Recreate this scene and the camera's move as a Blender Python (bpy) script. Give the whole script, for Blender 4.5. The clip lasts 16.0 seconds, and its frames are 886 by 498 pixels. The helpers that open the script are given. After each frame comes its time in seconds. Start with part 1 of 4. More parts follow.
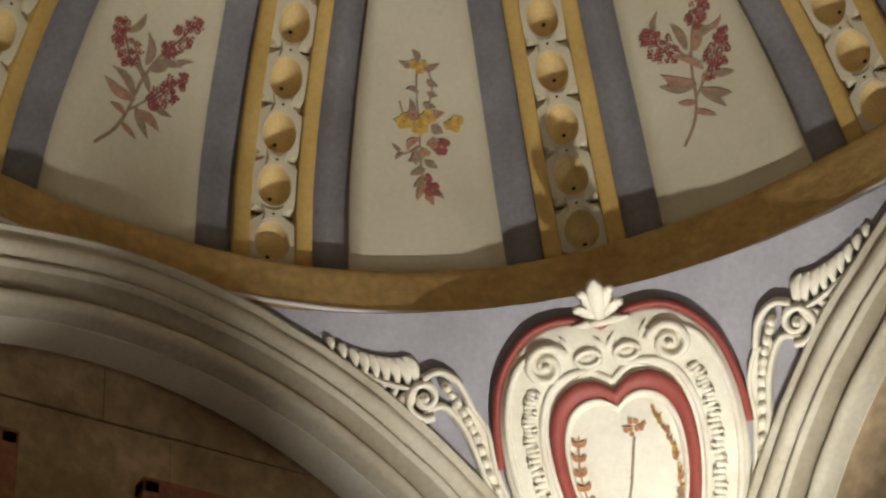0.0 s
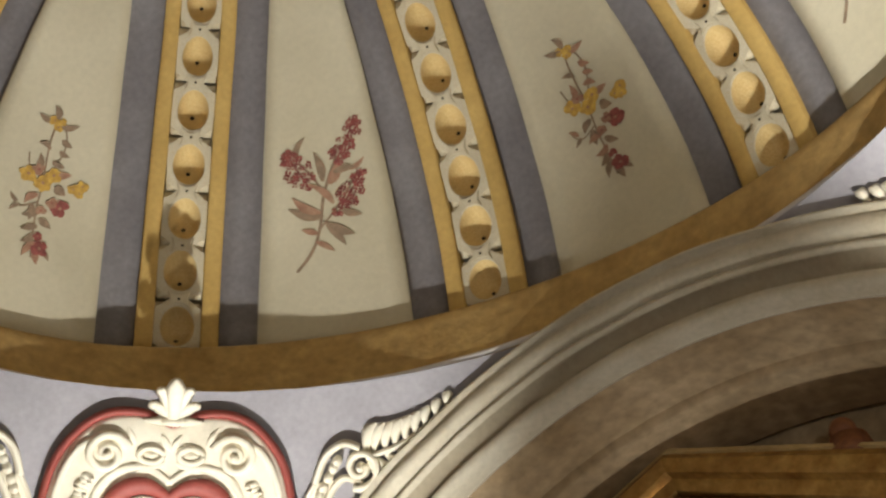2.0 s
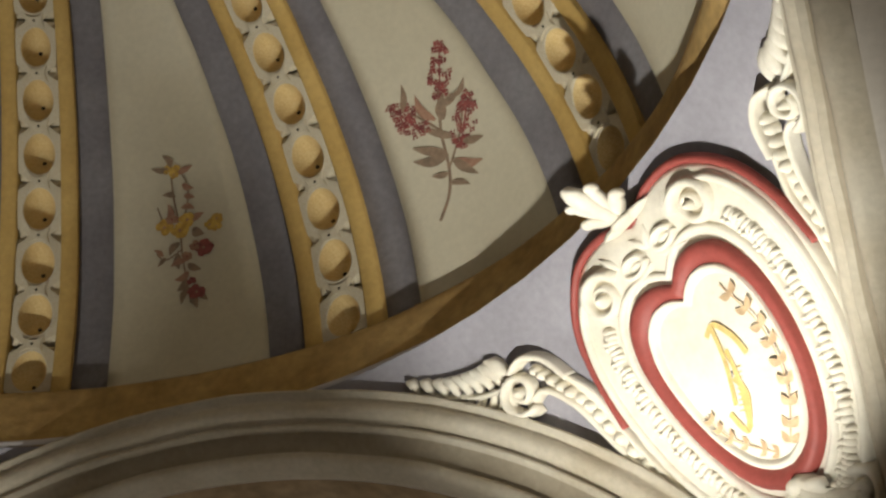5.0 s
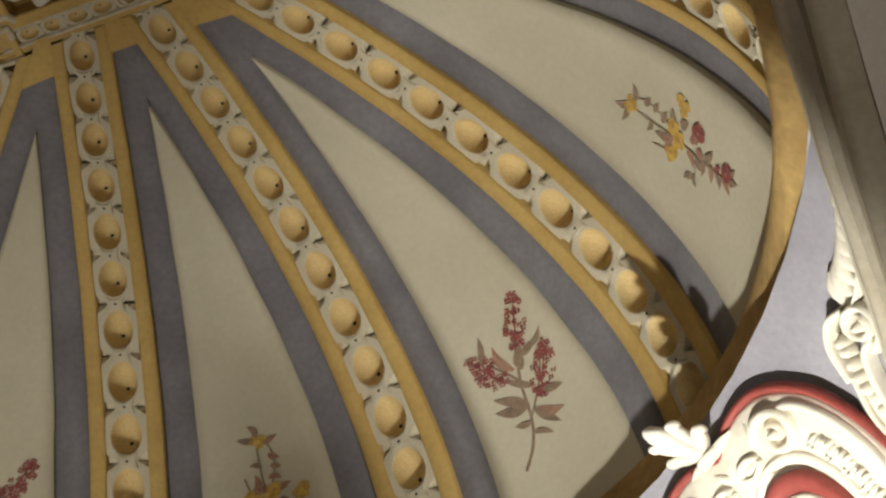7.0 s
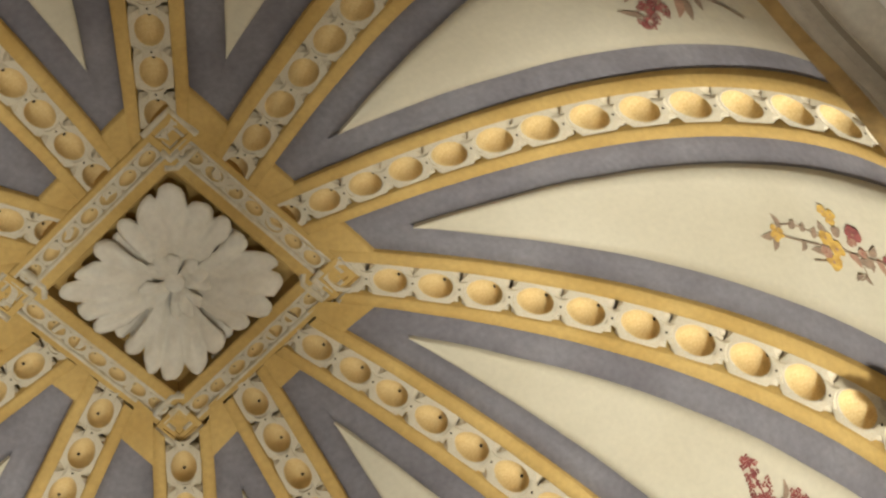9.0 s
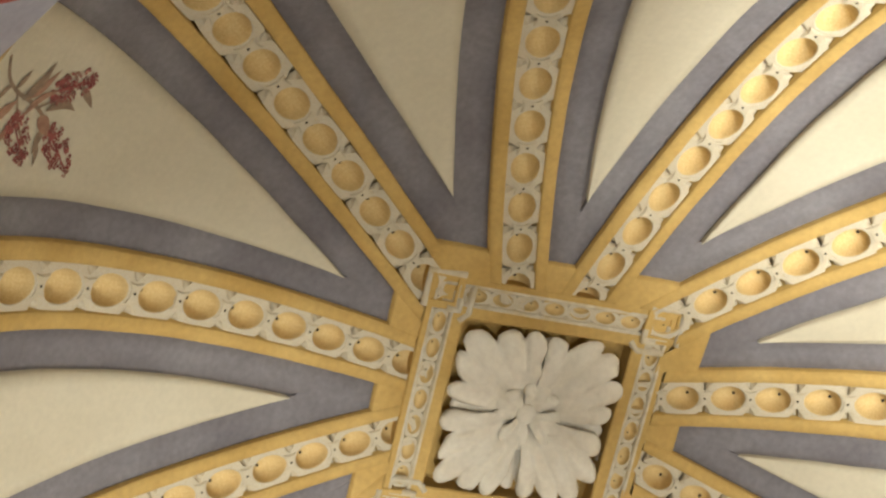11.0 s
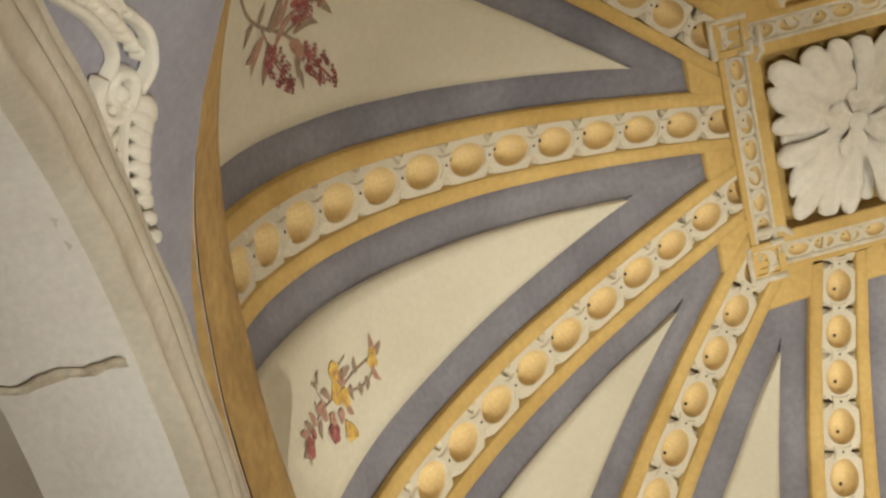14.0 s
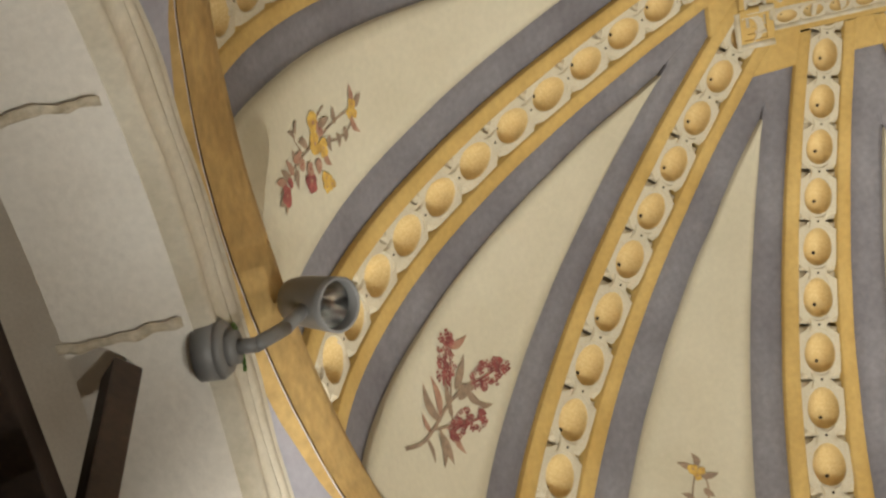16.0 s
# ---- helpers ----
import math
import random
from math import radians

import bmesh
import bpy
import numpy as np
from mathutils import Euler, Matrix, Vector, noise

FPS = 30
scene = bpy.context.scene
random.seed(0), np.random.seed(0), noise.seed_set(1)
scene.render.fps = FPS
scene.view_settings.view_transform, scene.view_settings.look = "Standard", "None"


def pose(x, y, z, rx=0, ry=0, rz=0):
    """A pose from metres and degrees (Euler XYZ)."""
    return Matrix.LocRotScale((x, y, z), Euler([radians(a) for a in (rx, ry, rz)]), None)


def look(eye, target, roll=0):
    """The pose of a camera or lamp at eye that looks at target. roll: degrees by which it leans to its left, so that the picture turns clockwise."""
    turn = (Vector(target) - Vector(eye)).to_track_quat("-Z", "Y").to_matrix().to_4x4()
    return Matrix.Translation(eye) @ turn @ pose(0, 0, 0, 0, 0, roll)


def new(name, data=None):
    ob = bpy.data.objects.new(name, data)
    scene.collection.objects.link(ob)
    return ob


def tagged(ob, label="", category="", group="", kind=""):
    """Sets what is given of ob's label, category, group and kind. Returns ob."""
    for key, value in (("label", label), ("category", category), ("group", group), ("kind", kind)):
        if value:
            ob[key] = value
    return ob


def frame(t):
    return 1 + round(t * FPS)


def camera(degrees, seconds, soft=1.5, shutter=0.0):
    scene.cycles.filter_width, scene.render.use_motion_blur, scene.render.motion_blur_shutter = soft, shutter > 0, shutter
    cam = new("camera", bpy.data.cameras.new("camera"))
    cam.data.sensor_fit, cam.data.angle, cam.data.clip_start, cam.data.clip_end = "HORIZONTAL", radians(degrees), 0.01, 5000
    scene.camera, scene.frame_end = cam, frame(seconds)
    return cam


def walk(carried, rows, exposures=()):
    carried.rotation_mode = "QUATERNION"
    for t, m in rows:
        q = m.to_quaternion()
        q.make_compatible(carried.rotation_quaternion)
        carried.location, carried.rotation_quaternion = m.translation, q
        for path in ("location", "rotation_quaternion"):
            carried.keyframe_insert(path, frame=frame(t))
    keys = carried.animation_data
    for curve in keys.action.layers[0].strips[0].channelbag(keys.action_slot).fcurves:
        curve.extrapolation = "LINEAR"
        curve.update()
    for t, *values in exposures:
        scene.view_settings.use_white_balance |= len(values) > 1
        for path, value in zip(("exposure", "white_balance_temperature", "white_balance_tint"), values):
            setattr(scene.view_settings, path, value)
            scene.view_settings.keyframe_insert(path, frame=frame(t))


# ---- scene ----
cam = camera(29.318, 16.0, soft=2.4)
PATH = [
    (0.00, pose(1.4184, -1.3732, 1.5805, 129.870, 5.494, 56.590)),
    (0.50, pose(1.4148, -1.3954, 1.5809, 130.970, 5.732, 54.015)),
    (1.00, pose(1.4062, -1.4147, 1.5858, 131.106, 5.967, 49.537)),
    (1.50, pose(1.3970, -1.4357, 1.5882, 130.807, 4.588, 42.665)),
    (2.00, pose(1.3909, -1.4588, 1.5856, 131.766, 3.550, 36.050)),
    (2.50, pose(1.3883, -1.4790, 1.5807, 131.681, 2.998, 30.098)),
    (3.00, pose(1.3916, -1.4970, 1.5735, 131.881, 2.415, 24.165)),
    (3.50, pose(1.3958, -1.5054, 1.5697, 132.434, 2.372, 18.662)),
    (3.70, pose(1.3977, -1.5081, 1.5682, 132.502, 2.397, 16.602)),
    (5.80, pose(1.4578, -1.4007, 1.5764, 139.392, 1.278, 15.382)),
    (6.00, pose(1.4602, -1.4023, 1.5733, 140.439, 1.125, 16.023)),
    (6.50, pose(1.4661, -1.4077, 1.5656, 142.318, 0.948, 17.491)),
    (7.00, pose(1.4735, -1.4196, 1.5587, 144.483, 2.180, 20.776)),
    (7.50, pose(1.4831, -1.4240, 1.5589, 146.981, 4.145, 26.490)),
    (8.00, pose(1.5070, -1.4264, 1.5716, 148.806, 6.634, 31.971)),
    (8.50, pose(1.5305, -1.4189, 1.5963, 151.424, 8.244, 37.009)),
    (9.00, pose(1.5501, -1.4034, 1.6104, 153.885, 8.285, 44.069)),
    (9.50, pose(1.5634, -1.3836, 1.6186, 156.304, 8.184, 50.813)),
    (10.00, pose(1.5703, -1.3623, 1.6247, 159.443, 8.810, 60.002)),
    (10.20, pose(1.5728, -1.3543, 1.6267, 160.322, 9.141, 63.770)),
    (12.30, pose(1.4917, -1.3049, 1.5442, 164.023, 10.551, 97.034)),
    (12.50, pose(1.4878, -1.3011, 1.5445, 164.200, 10.359, 99.892)),
    (13.00, pose(1.4841, -1.2954, 1.5442, 163.494, 8.805, 102.598)),
    (13.50, pose(1.4898, -1.2939, 1.5425, 162.816, 7.615, 103.978)),
    (14.00, pose(1.4951, -1.2941, 1.5466, 160.880, 6.945, 103.499)),
    (14.50, pose(1.5022, -1.2892, 1.5570, 158.137, 6.408, 102.975)),
    (15.00, pose(1.5050, -1.2826, 1.5626, 155.889, 5.898, 102.105)),
    (15.50, pose(1.4911, -1.2808, 1.5606, 154.075, 6.141, 101.735)),
    (16.00, pose(1.4699, -1.2845, 1.5559, 152.567, 6.571, 101.329)),
]
EXPOSURES = ((0.0, -0.62), (1.5, -0.25), (2.5, 0.02), (3.0, 0.08), (3.7, -0.36), (5.8, -1.18), (7.0, -0.82), (8.0, -0.28), (9.0, 0.15), (10.2, 0.53), (12.3, 0.76), (14.0, 0.72), (16.0, 0.48))
walk(cam, PATH, EXPOSURES)

# ---- light ----
world = bpy.data.worlds.new("chapel_dimness")
scene.world = world
world.use_nodes = True
world.node_tree.nodes["Background"].inputs[0].default_value = (1.0, 0.82, 0.58, 1)
world.node_tree.nodes["Background"].inputs[1].default_value = 0.155


def spot(name, at, target, watts, cone, blend, size, colour=(1.0, 0.985, 0.90)):
    data = bpy.data.lights.new(name, "SPOT")
    data.energy, data.spot_size, data.spot_blend, data.shadow_soft_size = watts, radians(cone), blend, size
    data.color = colour
    ob = new(name, data)
    ob.matrix_world = look(at, target)
    return ob


ZR = 4.55                       # height of the dome's springing ring
spot("uplight_northwest", (-0.87, 1.00, ZR - 1.90), (-1.15, 1.16, ZR - 0.15), 190, 66, 0.7, 0.018)
spot("uplight_northeast", (1.02, 0.93, ZR - 1.78), (1.22, 1.14, ZR - 0.10), 320, 64, 0.7, 0.018)
spot("uplight_southwest", (-0.84, -0.84, ZR - 2.5), (-1.15, -1.15, ZR), 220, 60, 0.6, 0.020)
# fill with no known fixture, added to lift the dome's south-east side
spot("fill_southeast", (0.62, -0.90, ZR - 2.75), (0.95, -1.10, ZR), 66, 66, 0.8, 0.030)
spot("uplight_middle", (0.10, -0.45, ZR - 2.8), (0.0, -0.40, ZR), 46, 84, 0.5, 0.05)
spot("uplight_altar", (0.45, 1.93, ZR - 2.9), (0.15, 1.90, ZR - 0.35), 60, 80, 0.5, 0.05)
# unseen fill, added to brighten the arch soffits and the niche
nave = bpy.data.lights.new("nave_fill", "POINT")
nave.energy, nave.shadow_soft_size, nave.color = 190, 0.4, (1.0, 0.97, 0.88)
new("nave_fill", nave).location = (3.5, -2.8, 1.7)

# ---- plan ----
EX, EY = 1.013, 0.987           # the ring is a little longer from east to west
R, RD = 1.70, 1.768             # ring and foot of the dome
S = 1.70                        # half width of the bay
S_SOUTH = 1.722                 # the south arch stands a little further out
RA = 1.57                       # outer radius of the arches
ZC = -0.172 - RA                 # their centre, below the ring
RS = math.sqrt(RA * RA + S * S)
PENDENTIVES = (135, 45, -45, -135)


def lerp(a, b, t):
    return a + (b - a) * t


def W(x, y, z):
    return Vector((x * EX, y * EY, z + ZR))


def swell(az):
    """How far the hand-built ring strays from a true oval: outwards and upwards."""
    a = radians(az)
    return -0.002 - (0.014 + 0.012 * max(0, -math.sin(a))) * math.cos(4 * a) + (0.010 if a > 0 else 0.003) * math.sin(a) + 0.006 * math.cos(a), 0.010 * math.cos(4 * a)


def dome_z(r):
    return -0.27 + 1.5435 * max(1 - (r / 1.7831) ** 2, 0.0004) ** 0.4310


# the dome's foot: outward and upward strays as waves round the ring (constant, then cosine and sine of 1 to 4 turns)
FOOT_OUT = (-0.0011, -0.0326, 0.0028, -0.0073, 0.0051, -0.0222, -0.0223, -0.0511, 0.0106)
FOOT_UP = (0.0102, -0.0375, -0.0274, -0.0438, -0.0083, -0.0360, -0.0072, -0.0265, 0.0285)
# the ribs stray a little from every thirty degrees, at the foot and at the crown
RIB_FOOT = (-1.19, -2.08, -2.24, -3.49, -2.41, 0.65, 0.77, 2.74, 1.33, 0.96, 0.09, -0.45)
RIB_CROWN = (-1.93, -1.86, -5.27, -2.13, -2.08, 0.61, 3.82, 3.93, 2.50, 2.41, -1.00, -2.67)
# where the cream field between two ribs comes to its point
TIP = (0.656, 0.693, 0.663, 0.641, 0.659, 0.631, 0.668, 0.679, 0.652, 0.696, 0.700, 0.690)
CX, CY, CROWN_TURN = -0.0201, 0.0286, 0.570      # the crown's square stands a little off the middle


def waves(k, a):
    return k[0] + sum(k[2 * i - 1] * math.cos(i * a) + k[2 * i] * math.sin(i * a) for i in range(1, 5))


def foot(az):
    a = radians(az)
    return waves(FOOT_OUT, a), waves(FOOT_UP, a)


def rib_az(i, r):
    """Azimuth of rib i, counted from -165 degrees, at radius r."""
    w = max((R - r) / (R - 0.45), 0) ** 0.893
    return -165 + 30 * i + RIB_FOOT[i % 12] * (1 - w) + RIB_CROWN[i % 12] * w


def D(az, r, off=0.0):
    """A point of the dome at an azimuth and radius, off metres in from its plaster."""
    a = radians(az)
    dr, dz = foot(az)
    k = (r / R) ** 2
    z = dome_z(r) + dz * k
    r += dr * k
    x, y = r * math.cos(a), r * math.sin(a)
    q = min(r, RD - 0.002)
    slope = (dome_z(q - 0.002) - dome_z(q + 0.002)) / 0.004
    n = Vector((math.cos(a) * slope, math.sin(a) * slope, 1)).normalized()
    return W(x - n.x * off, y - n.y * off, z - n.z * off)


def rib_half(r):
    return 0.0716 + 0.0258 * r + -0.0045 * (r - 0.45) * (R - r)


GREY = 0.1091


def square_r(az, a):
    """Radius of the crown's square of half width a, towards an azimuth."""
    best = 9.0
    for k in range(4):
        n = radians(CROWN_TURN + 90 * k)
        c = math.cos(n - radians(az))
        if c > 1e-6:
            best = min(best, (a + math.cos(n) * CX + math.sin(n) * CY) / c)
    return best


def WC(x, y, z):
    """A point of the crown, by the crown's own middle."""
    c, q = math.cos(radians(CROWN_TURN)), math.sin(radians(CROWN_TURN))
    return W(x * c - y * q + CX, x * q + y * c + CY, z)


# ---- materials ----
def material(name, colour, rough=0.85, var=0.12, scale=6.0, fine=60.0, bump=0.15, second=None, stains=0.35, metal=0.0, island=False):
    m = bpy.data.materials.new(name)
    m.use_nodes = True
    nt = m.node_tree
    n, l = nt.nodes, nt.links
    b = n["Principled BSDF"]
    b.inputs["Roughness"].default_value = rough
    b.inputs["Metallic"].default_value = metal
    co = n.new("ShaderNodeTexCoord")
    big = n.new("ShaderNodeTexNoise")
    big.inputs["Scale"].default_value, big.inputs["Detail"].default_value = scale, 5
    small = n.new("ShaderNodeTexNoise")
    small.inputs["Scale"].default_value, small.inputs["Detail"].default_value = fine, 6
    for t in (big, small):
        l.new(co.outputs["Object"], t.inputs["Vector"])
    ramp = n.new("ShaderNodeValToRGB")
    ramp.color_ramp.elements[0].position, ramp.color_ramp.elements[1].position = 0.3, 0.72
    dark = second or tuple(c * (1 - stains) for c in colour)
    ramp.color_ramp.elements[0].color = (*dark, 1)
    ramp.color_ramp.elements[1].color = (*colour, 1)
    l.new(big.outputs["Fac"], ramp.inputs["Fac"])
    mix = n.new("ShaderNodeMix")
    mix.data_type, mix.blend_type = "RGBA", "MULTIPLY"
    mix.inputs["Factor"].default_value = 1.0
    fr = n.new("ShaderNodeMapRange")
    fr.inputs["From Min"].default_value, fr.inputs["From Max"].default_value = 0.25, 0.75
    fr.inputs["To Min"].default_value, fr.inputs["To Max"].default_value = 1 - var, 1 + var
    l.new(small.outputs["Fac"], fr.inputs["Value"])
    l.new(ramp.outputs["Color"], mix.inputs[6])
    l.new(fr.outputs["Result"], mix.inputs[7])
    l.new(mix.outputs[2], b.inputs["Base Color"])
    bp = n.new("ShaderNodeBump")
    bp.inputs["Strength"].default_value, bp.inputs["Distance"].default_value = bump, 0.006
    l.new(small.outputs["Fac"], bp.inputs["Height"])
    l.new(bp.outputs["Normal"], b.inputs["Normal"])
    return m


CREAM = material("cream_limewash", (0.60, 0.55, 0.42), var=0.05, scale=2.2, second=(0.49, 0.44, 0.32), bump=0.16)
OCHRE = material("ochre_paint", (0.56, 0.38, 0.13), var=0.10, scale=5, second=(0.44, 0.28, 0.08), bump=0.18)
PALE = material("pale_ochre_paint", (0.68, 0.53, 0.27), var=0.08, scale=14, second=(0.55, 0.38, 0.15), bump=0.12)
SLATE = material("slate_grey_paint", (0.220, 0.208, 0.220), var=0.14, scale=5, second=(0.150, 0.138, 0.148), bump=0.12)
RING = material("dark_ochre_band", (0.50, 0.335, 0.125), var=0.22, scale=7, fine=34, second=(0.35, 0.215, 0.072), bump=0.55)
MOULD = material("aged_cream_stucco", (0.56, 0.51, 0.41), var=0.10, scale=6, second=(0.44, 0.38, 0.28), bump=0.3)
TAUPE = material("taupe_paint", (0.36, 0.31, 0.23), var=0.10, scale=6, second=(0.29, 0.24, 0.17), bump=0.25)
LILAC = material("lilac_grey_paint", (0.35, 0.335, 0.368), var=0.09, scale=5, second=(0.26, 0.245, 0.272), bump=0.12)
STUCCO = material("white_stucco", (0.76, 0.72, 0.62), var=0.06, scale=9, second=(0.66, 0.60, 0.49), bump=0.2)
DART = material("worn_white_stucco", (0.60, 0.56, 0.46), var=0.12, scale=22, second=(0.52, 0.43, 0.27), bump=0.25)
EDGE = material("pale_lilac_edge", (0.66, 0.63, 0.64), var=0.05, scale=9, second=(0.58, 0.54, 0.53))
RED = material("red_paint", (0.30, 0.058, 0.045), var=0.14, scale=14, second=(0.25, 0.05, 0.04), rough=0.6)
STONE = material("brown_stone", (0.50, 0.38, 0.24), var=0.28, scale=4.0, fine=26, second=(0.28, 0.19, 0.10), bump=0.7)
PLASTER = material("old_white_plaster", (0.76, 0.72, 0.65), var=0.06, scale=2.5, second=(0.64, 0.58, 0.50), bump=0.25)
FLOOR = material("stone_floor", (0.34, 0.27, 0.20), var=0.1, scale=3, rough=0.5)
WOOD = material("dark_oak", (0.060, 0.036, 0.024), var=0.3, scale=4, second=(0.03, 0.018, 0.013), rough=0.6)
GREY_METAL = material("grey_metal", (0.20, 0.195, 0.19), var=0.04, rough=0.45, scale=20, bump=0.03, stains=0.1)
HOLE_SHADE = material("hole_shade", (0.03, 0.018, 0.01), var=0.1)
LEAF = material("painted_leaf", (0.30, 0.20, 0.13), var=0.25, scale=40, second=(0.22, 0.16, 0.11))
ROSE = material("painted_rose", (0.30, 0.085, 0.07), var=0.25, scale=60, second=(0.20, 0.055, 0.05))
PINK = material("painted_pink", (0.38, 0.23, 0.15), var=0.2, scale=50, second=(0.30, 0.15, 0.10))
GOLDEN = material("painted_yellow", (0.58, 0.38, 0.08), var=0.2, scale=60, second=(0.45, 0.26, 0.06))
EMBLEM_BROWN = material("emblem_brown", (0.42, 0.20, 0.09), var=0.2, scale=30, second=(0.34, 0.15, 0.07))
# lyre emblem's paints, paled in colour for the glare on the north-east cartouche
OVERLIT = material("overlit_ochre_paint", (0.56, 0.42, 0.25), var=0.2, scale=30, second=(0.48, 0.32, 0.18))
OVERLIT_GOLD = material("overlit_gold_paint", (0.62, 0.47, 0.16), var=0.2, scale=30, second=(0.55, 0.40, 0.15))
GILT = material("gilded_wood", (0.55, 0.34, 0.10), var=0.2, scale=20, rough=0.35, metal=0.7, second=(0.30, 0.15, 0.04))
BROWN = material("painted_brown", (0.30, 0.12, 0.045), var=0.2, scale=30, second=(0.2, 0.07, 0.03), rough=0.6)


# ---- mesh helpers ----
def obj(name, bm, mat, smooth=True):
    me = bpy.data.meshes.new(name)
    bmesh.ops.recalc_face_normals(bm, faces=bm.faces)
    for f in bm.faces:
        f.smooth = smooth
    bm.to_mesh(me)
    bm.free()
    for m in (mat if isinstance(mat, (list, tuple)) else (mat,)):
        me.materials.append(m)
    return new(name, me)


def part(name, bm, mat, parent, label="", smooth=True):
    ob = obj(name, bm, mat, smooth)
    ob.parent = parent
    return tagged(ob, label)


def sheet(bm, rows, closed=False, mat=0):
    """Quads between rows of points."""
    vs = [[bm.verts.new(p) for p in row] for row in rows]
    for a, b in zip(vs, vs[1:]):
        n = len(a)
        for i in range(n if closed else n - 1):
            j = (i + 1) % n
            try:
                bm.faces.new((a[i], a[j], b[j], b[i])).material_index = mat
            except ValueError:
                pass
    return vs


def bump(bm, M, cx, cy, rx, ry, h, rot=0.0, base=0.0, rings=3, seg=10, mat=0):
    """A rounded boss on a mapped surface."""
    c, s = math.cos(rot), math.sin(rot)
    rows = []
    for k in range(rings + 1):
        a = k / rings * math.pi / 2
        q, z = math.cos(a), math.sin(a)
        if k == rings:
            q = 0.02
        rows.append([M(cx + c * rx * q * math.cos(t) - s * ry * q * math.sin(t), cy + s * rx * q * math.cos(t) + c * ry * q * math.sin(t), base + h * z)
                     for t in (2 * math.pi * i / seg for i in range(seg))])
    vs = sheet(bm, rows, True, mat)
    bm.faces.new(vs[-1]).material_index = mat


def ridge(bm, M, pts, half, h, base=0.0, taper=(1, 1), seg=5, mat=0):
    """A rounded strap along points (x, y) of a mapped surface."""
    n = len(pts)
    rows = []
    for i, (x, y) in enumerate(pts):
        x0, y0 = pts[max(i - 1, 0)]
        x1, y1 = pts[min(i + 1, n - 1)]
        l = math.hypot(x1 - x0, y1 - y0) or 1
        nx, ny = -(y1 - y0) / l, (x1 - x0) / l
        k = taper[0] + (taper[1] - taper[0]) * i / (n - 1)
        row = []
        for j in range(seg + 1):
            a = math.pi * j / seg
            row.append(M(x + nx * half * k * math.cos(a), y + ny * half * k * math.cos(a), base + h * k * math.sin(a)))
        rows.append(row)
    vs = sheet(bm, rows, mat=mat)
    for r in (vs[0], vs[-1]):
        try:
            bm.faces.new(r).material_index = mat
        except ValueError:
            pass


def leaflet(bm, M, a, b, half, h, base=0.0, bend=0.0, mat=0, flat=False, blunt=False):
    """A pointed leaf from a to b, puffed up by h."""
    ax, ay = a
    dx, dy = b[0] - ax, b[1] - ay
    rows = []
    for i in range(7):
        t = i / 6
        w = half * math.sin(math.pi * min(0.04 + 0.96 * t, 1) ** 0.8) + 0.0004
        if blunt:
            w = half * (0.35 + 0.65 * min(t / 0.7, 1)) * math.sqrt(max(1 - max(t - 0.74, 0) ** 2 / 0.0685, 0.03))
        off = bend * math.sin(math.pi * t)
        cx, cy = ax + dx * t - dy * off, ay + dy * t + dx * off
        l = math.hypot(dx, dy) or 1
        row = []
        for j in (-1, -0.55, 0, 0.55, 1):
            z = 0 if flat else h * (1 - j * j) * (0.55 + 0.45 * math.sin(math.pi * t)) - (h * 0.25 if j == 0 else 0)
            row.append(M(cx - dy / l * w * j, cy + dx / l * w * j, base + z))
        rows.append(row)
    sheet(bm, rows, mat=mat)


def spiral(cx, cy, r0, r1, a0, turns, n=26):
    return [(cx + (r0 + (r1 - r0) * i / n) * math.cos(a0 + 2 * math.pi * turns * i / n), cy + (r0 + (r1 - r0) * i / n) * math.sin(a0 + 2 * math.pi * turns * i / n)) for i in range(n + 1)]


def bez(p, n=12):
    """Smooth line through points."""
    out = []
    for i in range(len(p) - 1):
        a, b, c, d = p[max(i - 1, 0)], p[i], p[i + 1], p[min(i + 2, len(p) - 1)]
        for k in range(n):
            t = k / n
            out.append(tuple(0.5 * (2 * b[q] + (c[q] - a[q]) * t + (2 * a[q] - 5 * b[q] + 4 * c[q] - d[q]) * t * t + (3 * b[q] - a[q] - 3 * c[q] + d[q]) * t ** 3) for q in (0, 1)))
    return out + [p[-1]]


# ---- dome ----
bm = bmesh.new()
rr = [0.28 + (RD - 0.28) * (1 - (1 - i / 30) ** 1.9) for i in range(31)]
for k in (-0.080, -0.17):
    sheet(bm, [[D(az, r, k) for az in range(0, 360, 3)] for r in rr], True)
dome = tagged(obj("dome", bm, CREAM), "cream plaster dome with twelve ochre ribs", "dome", kind="structure")


PROUD = 0.024                   # the cream fields and the ribs stand out from the slate grooves


def grey(i, r):
    """Width of the slate groove beside field i: it fills the whole gap at the field's point."""
    t = TIP[i % 12]
    gap = radians((rib_az(i + 1, t) - rib_az(i, t)) / 2) * t - rib_half(t)
    return lerp(GREY, gap, min(max((R - r) / (R - t), 0), 1) ** 1.026)


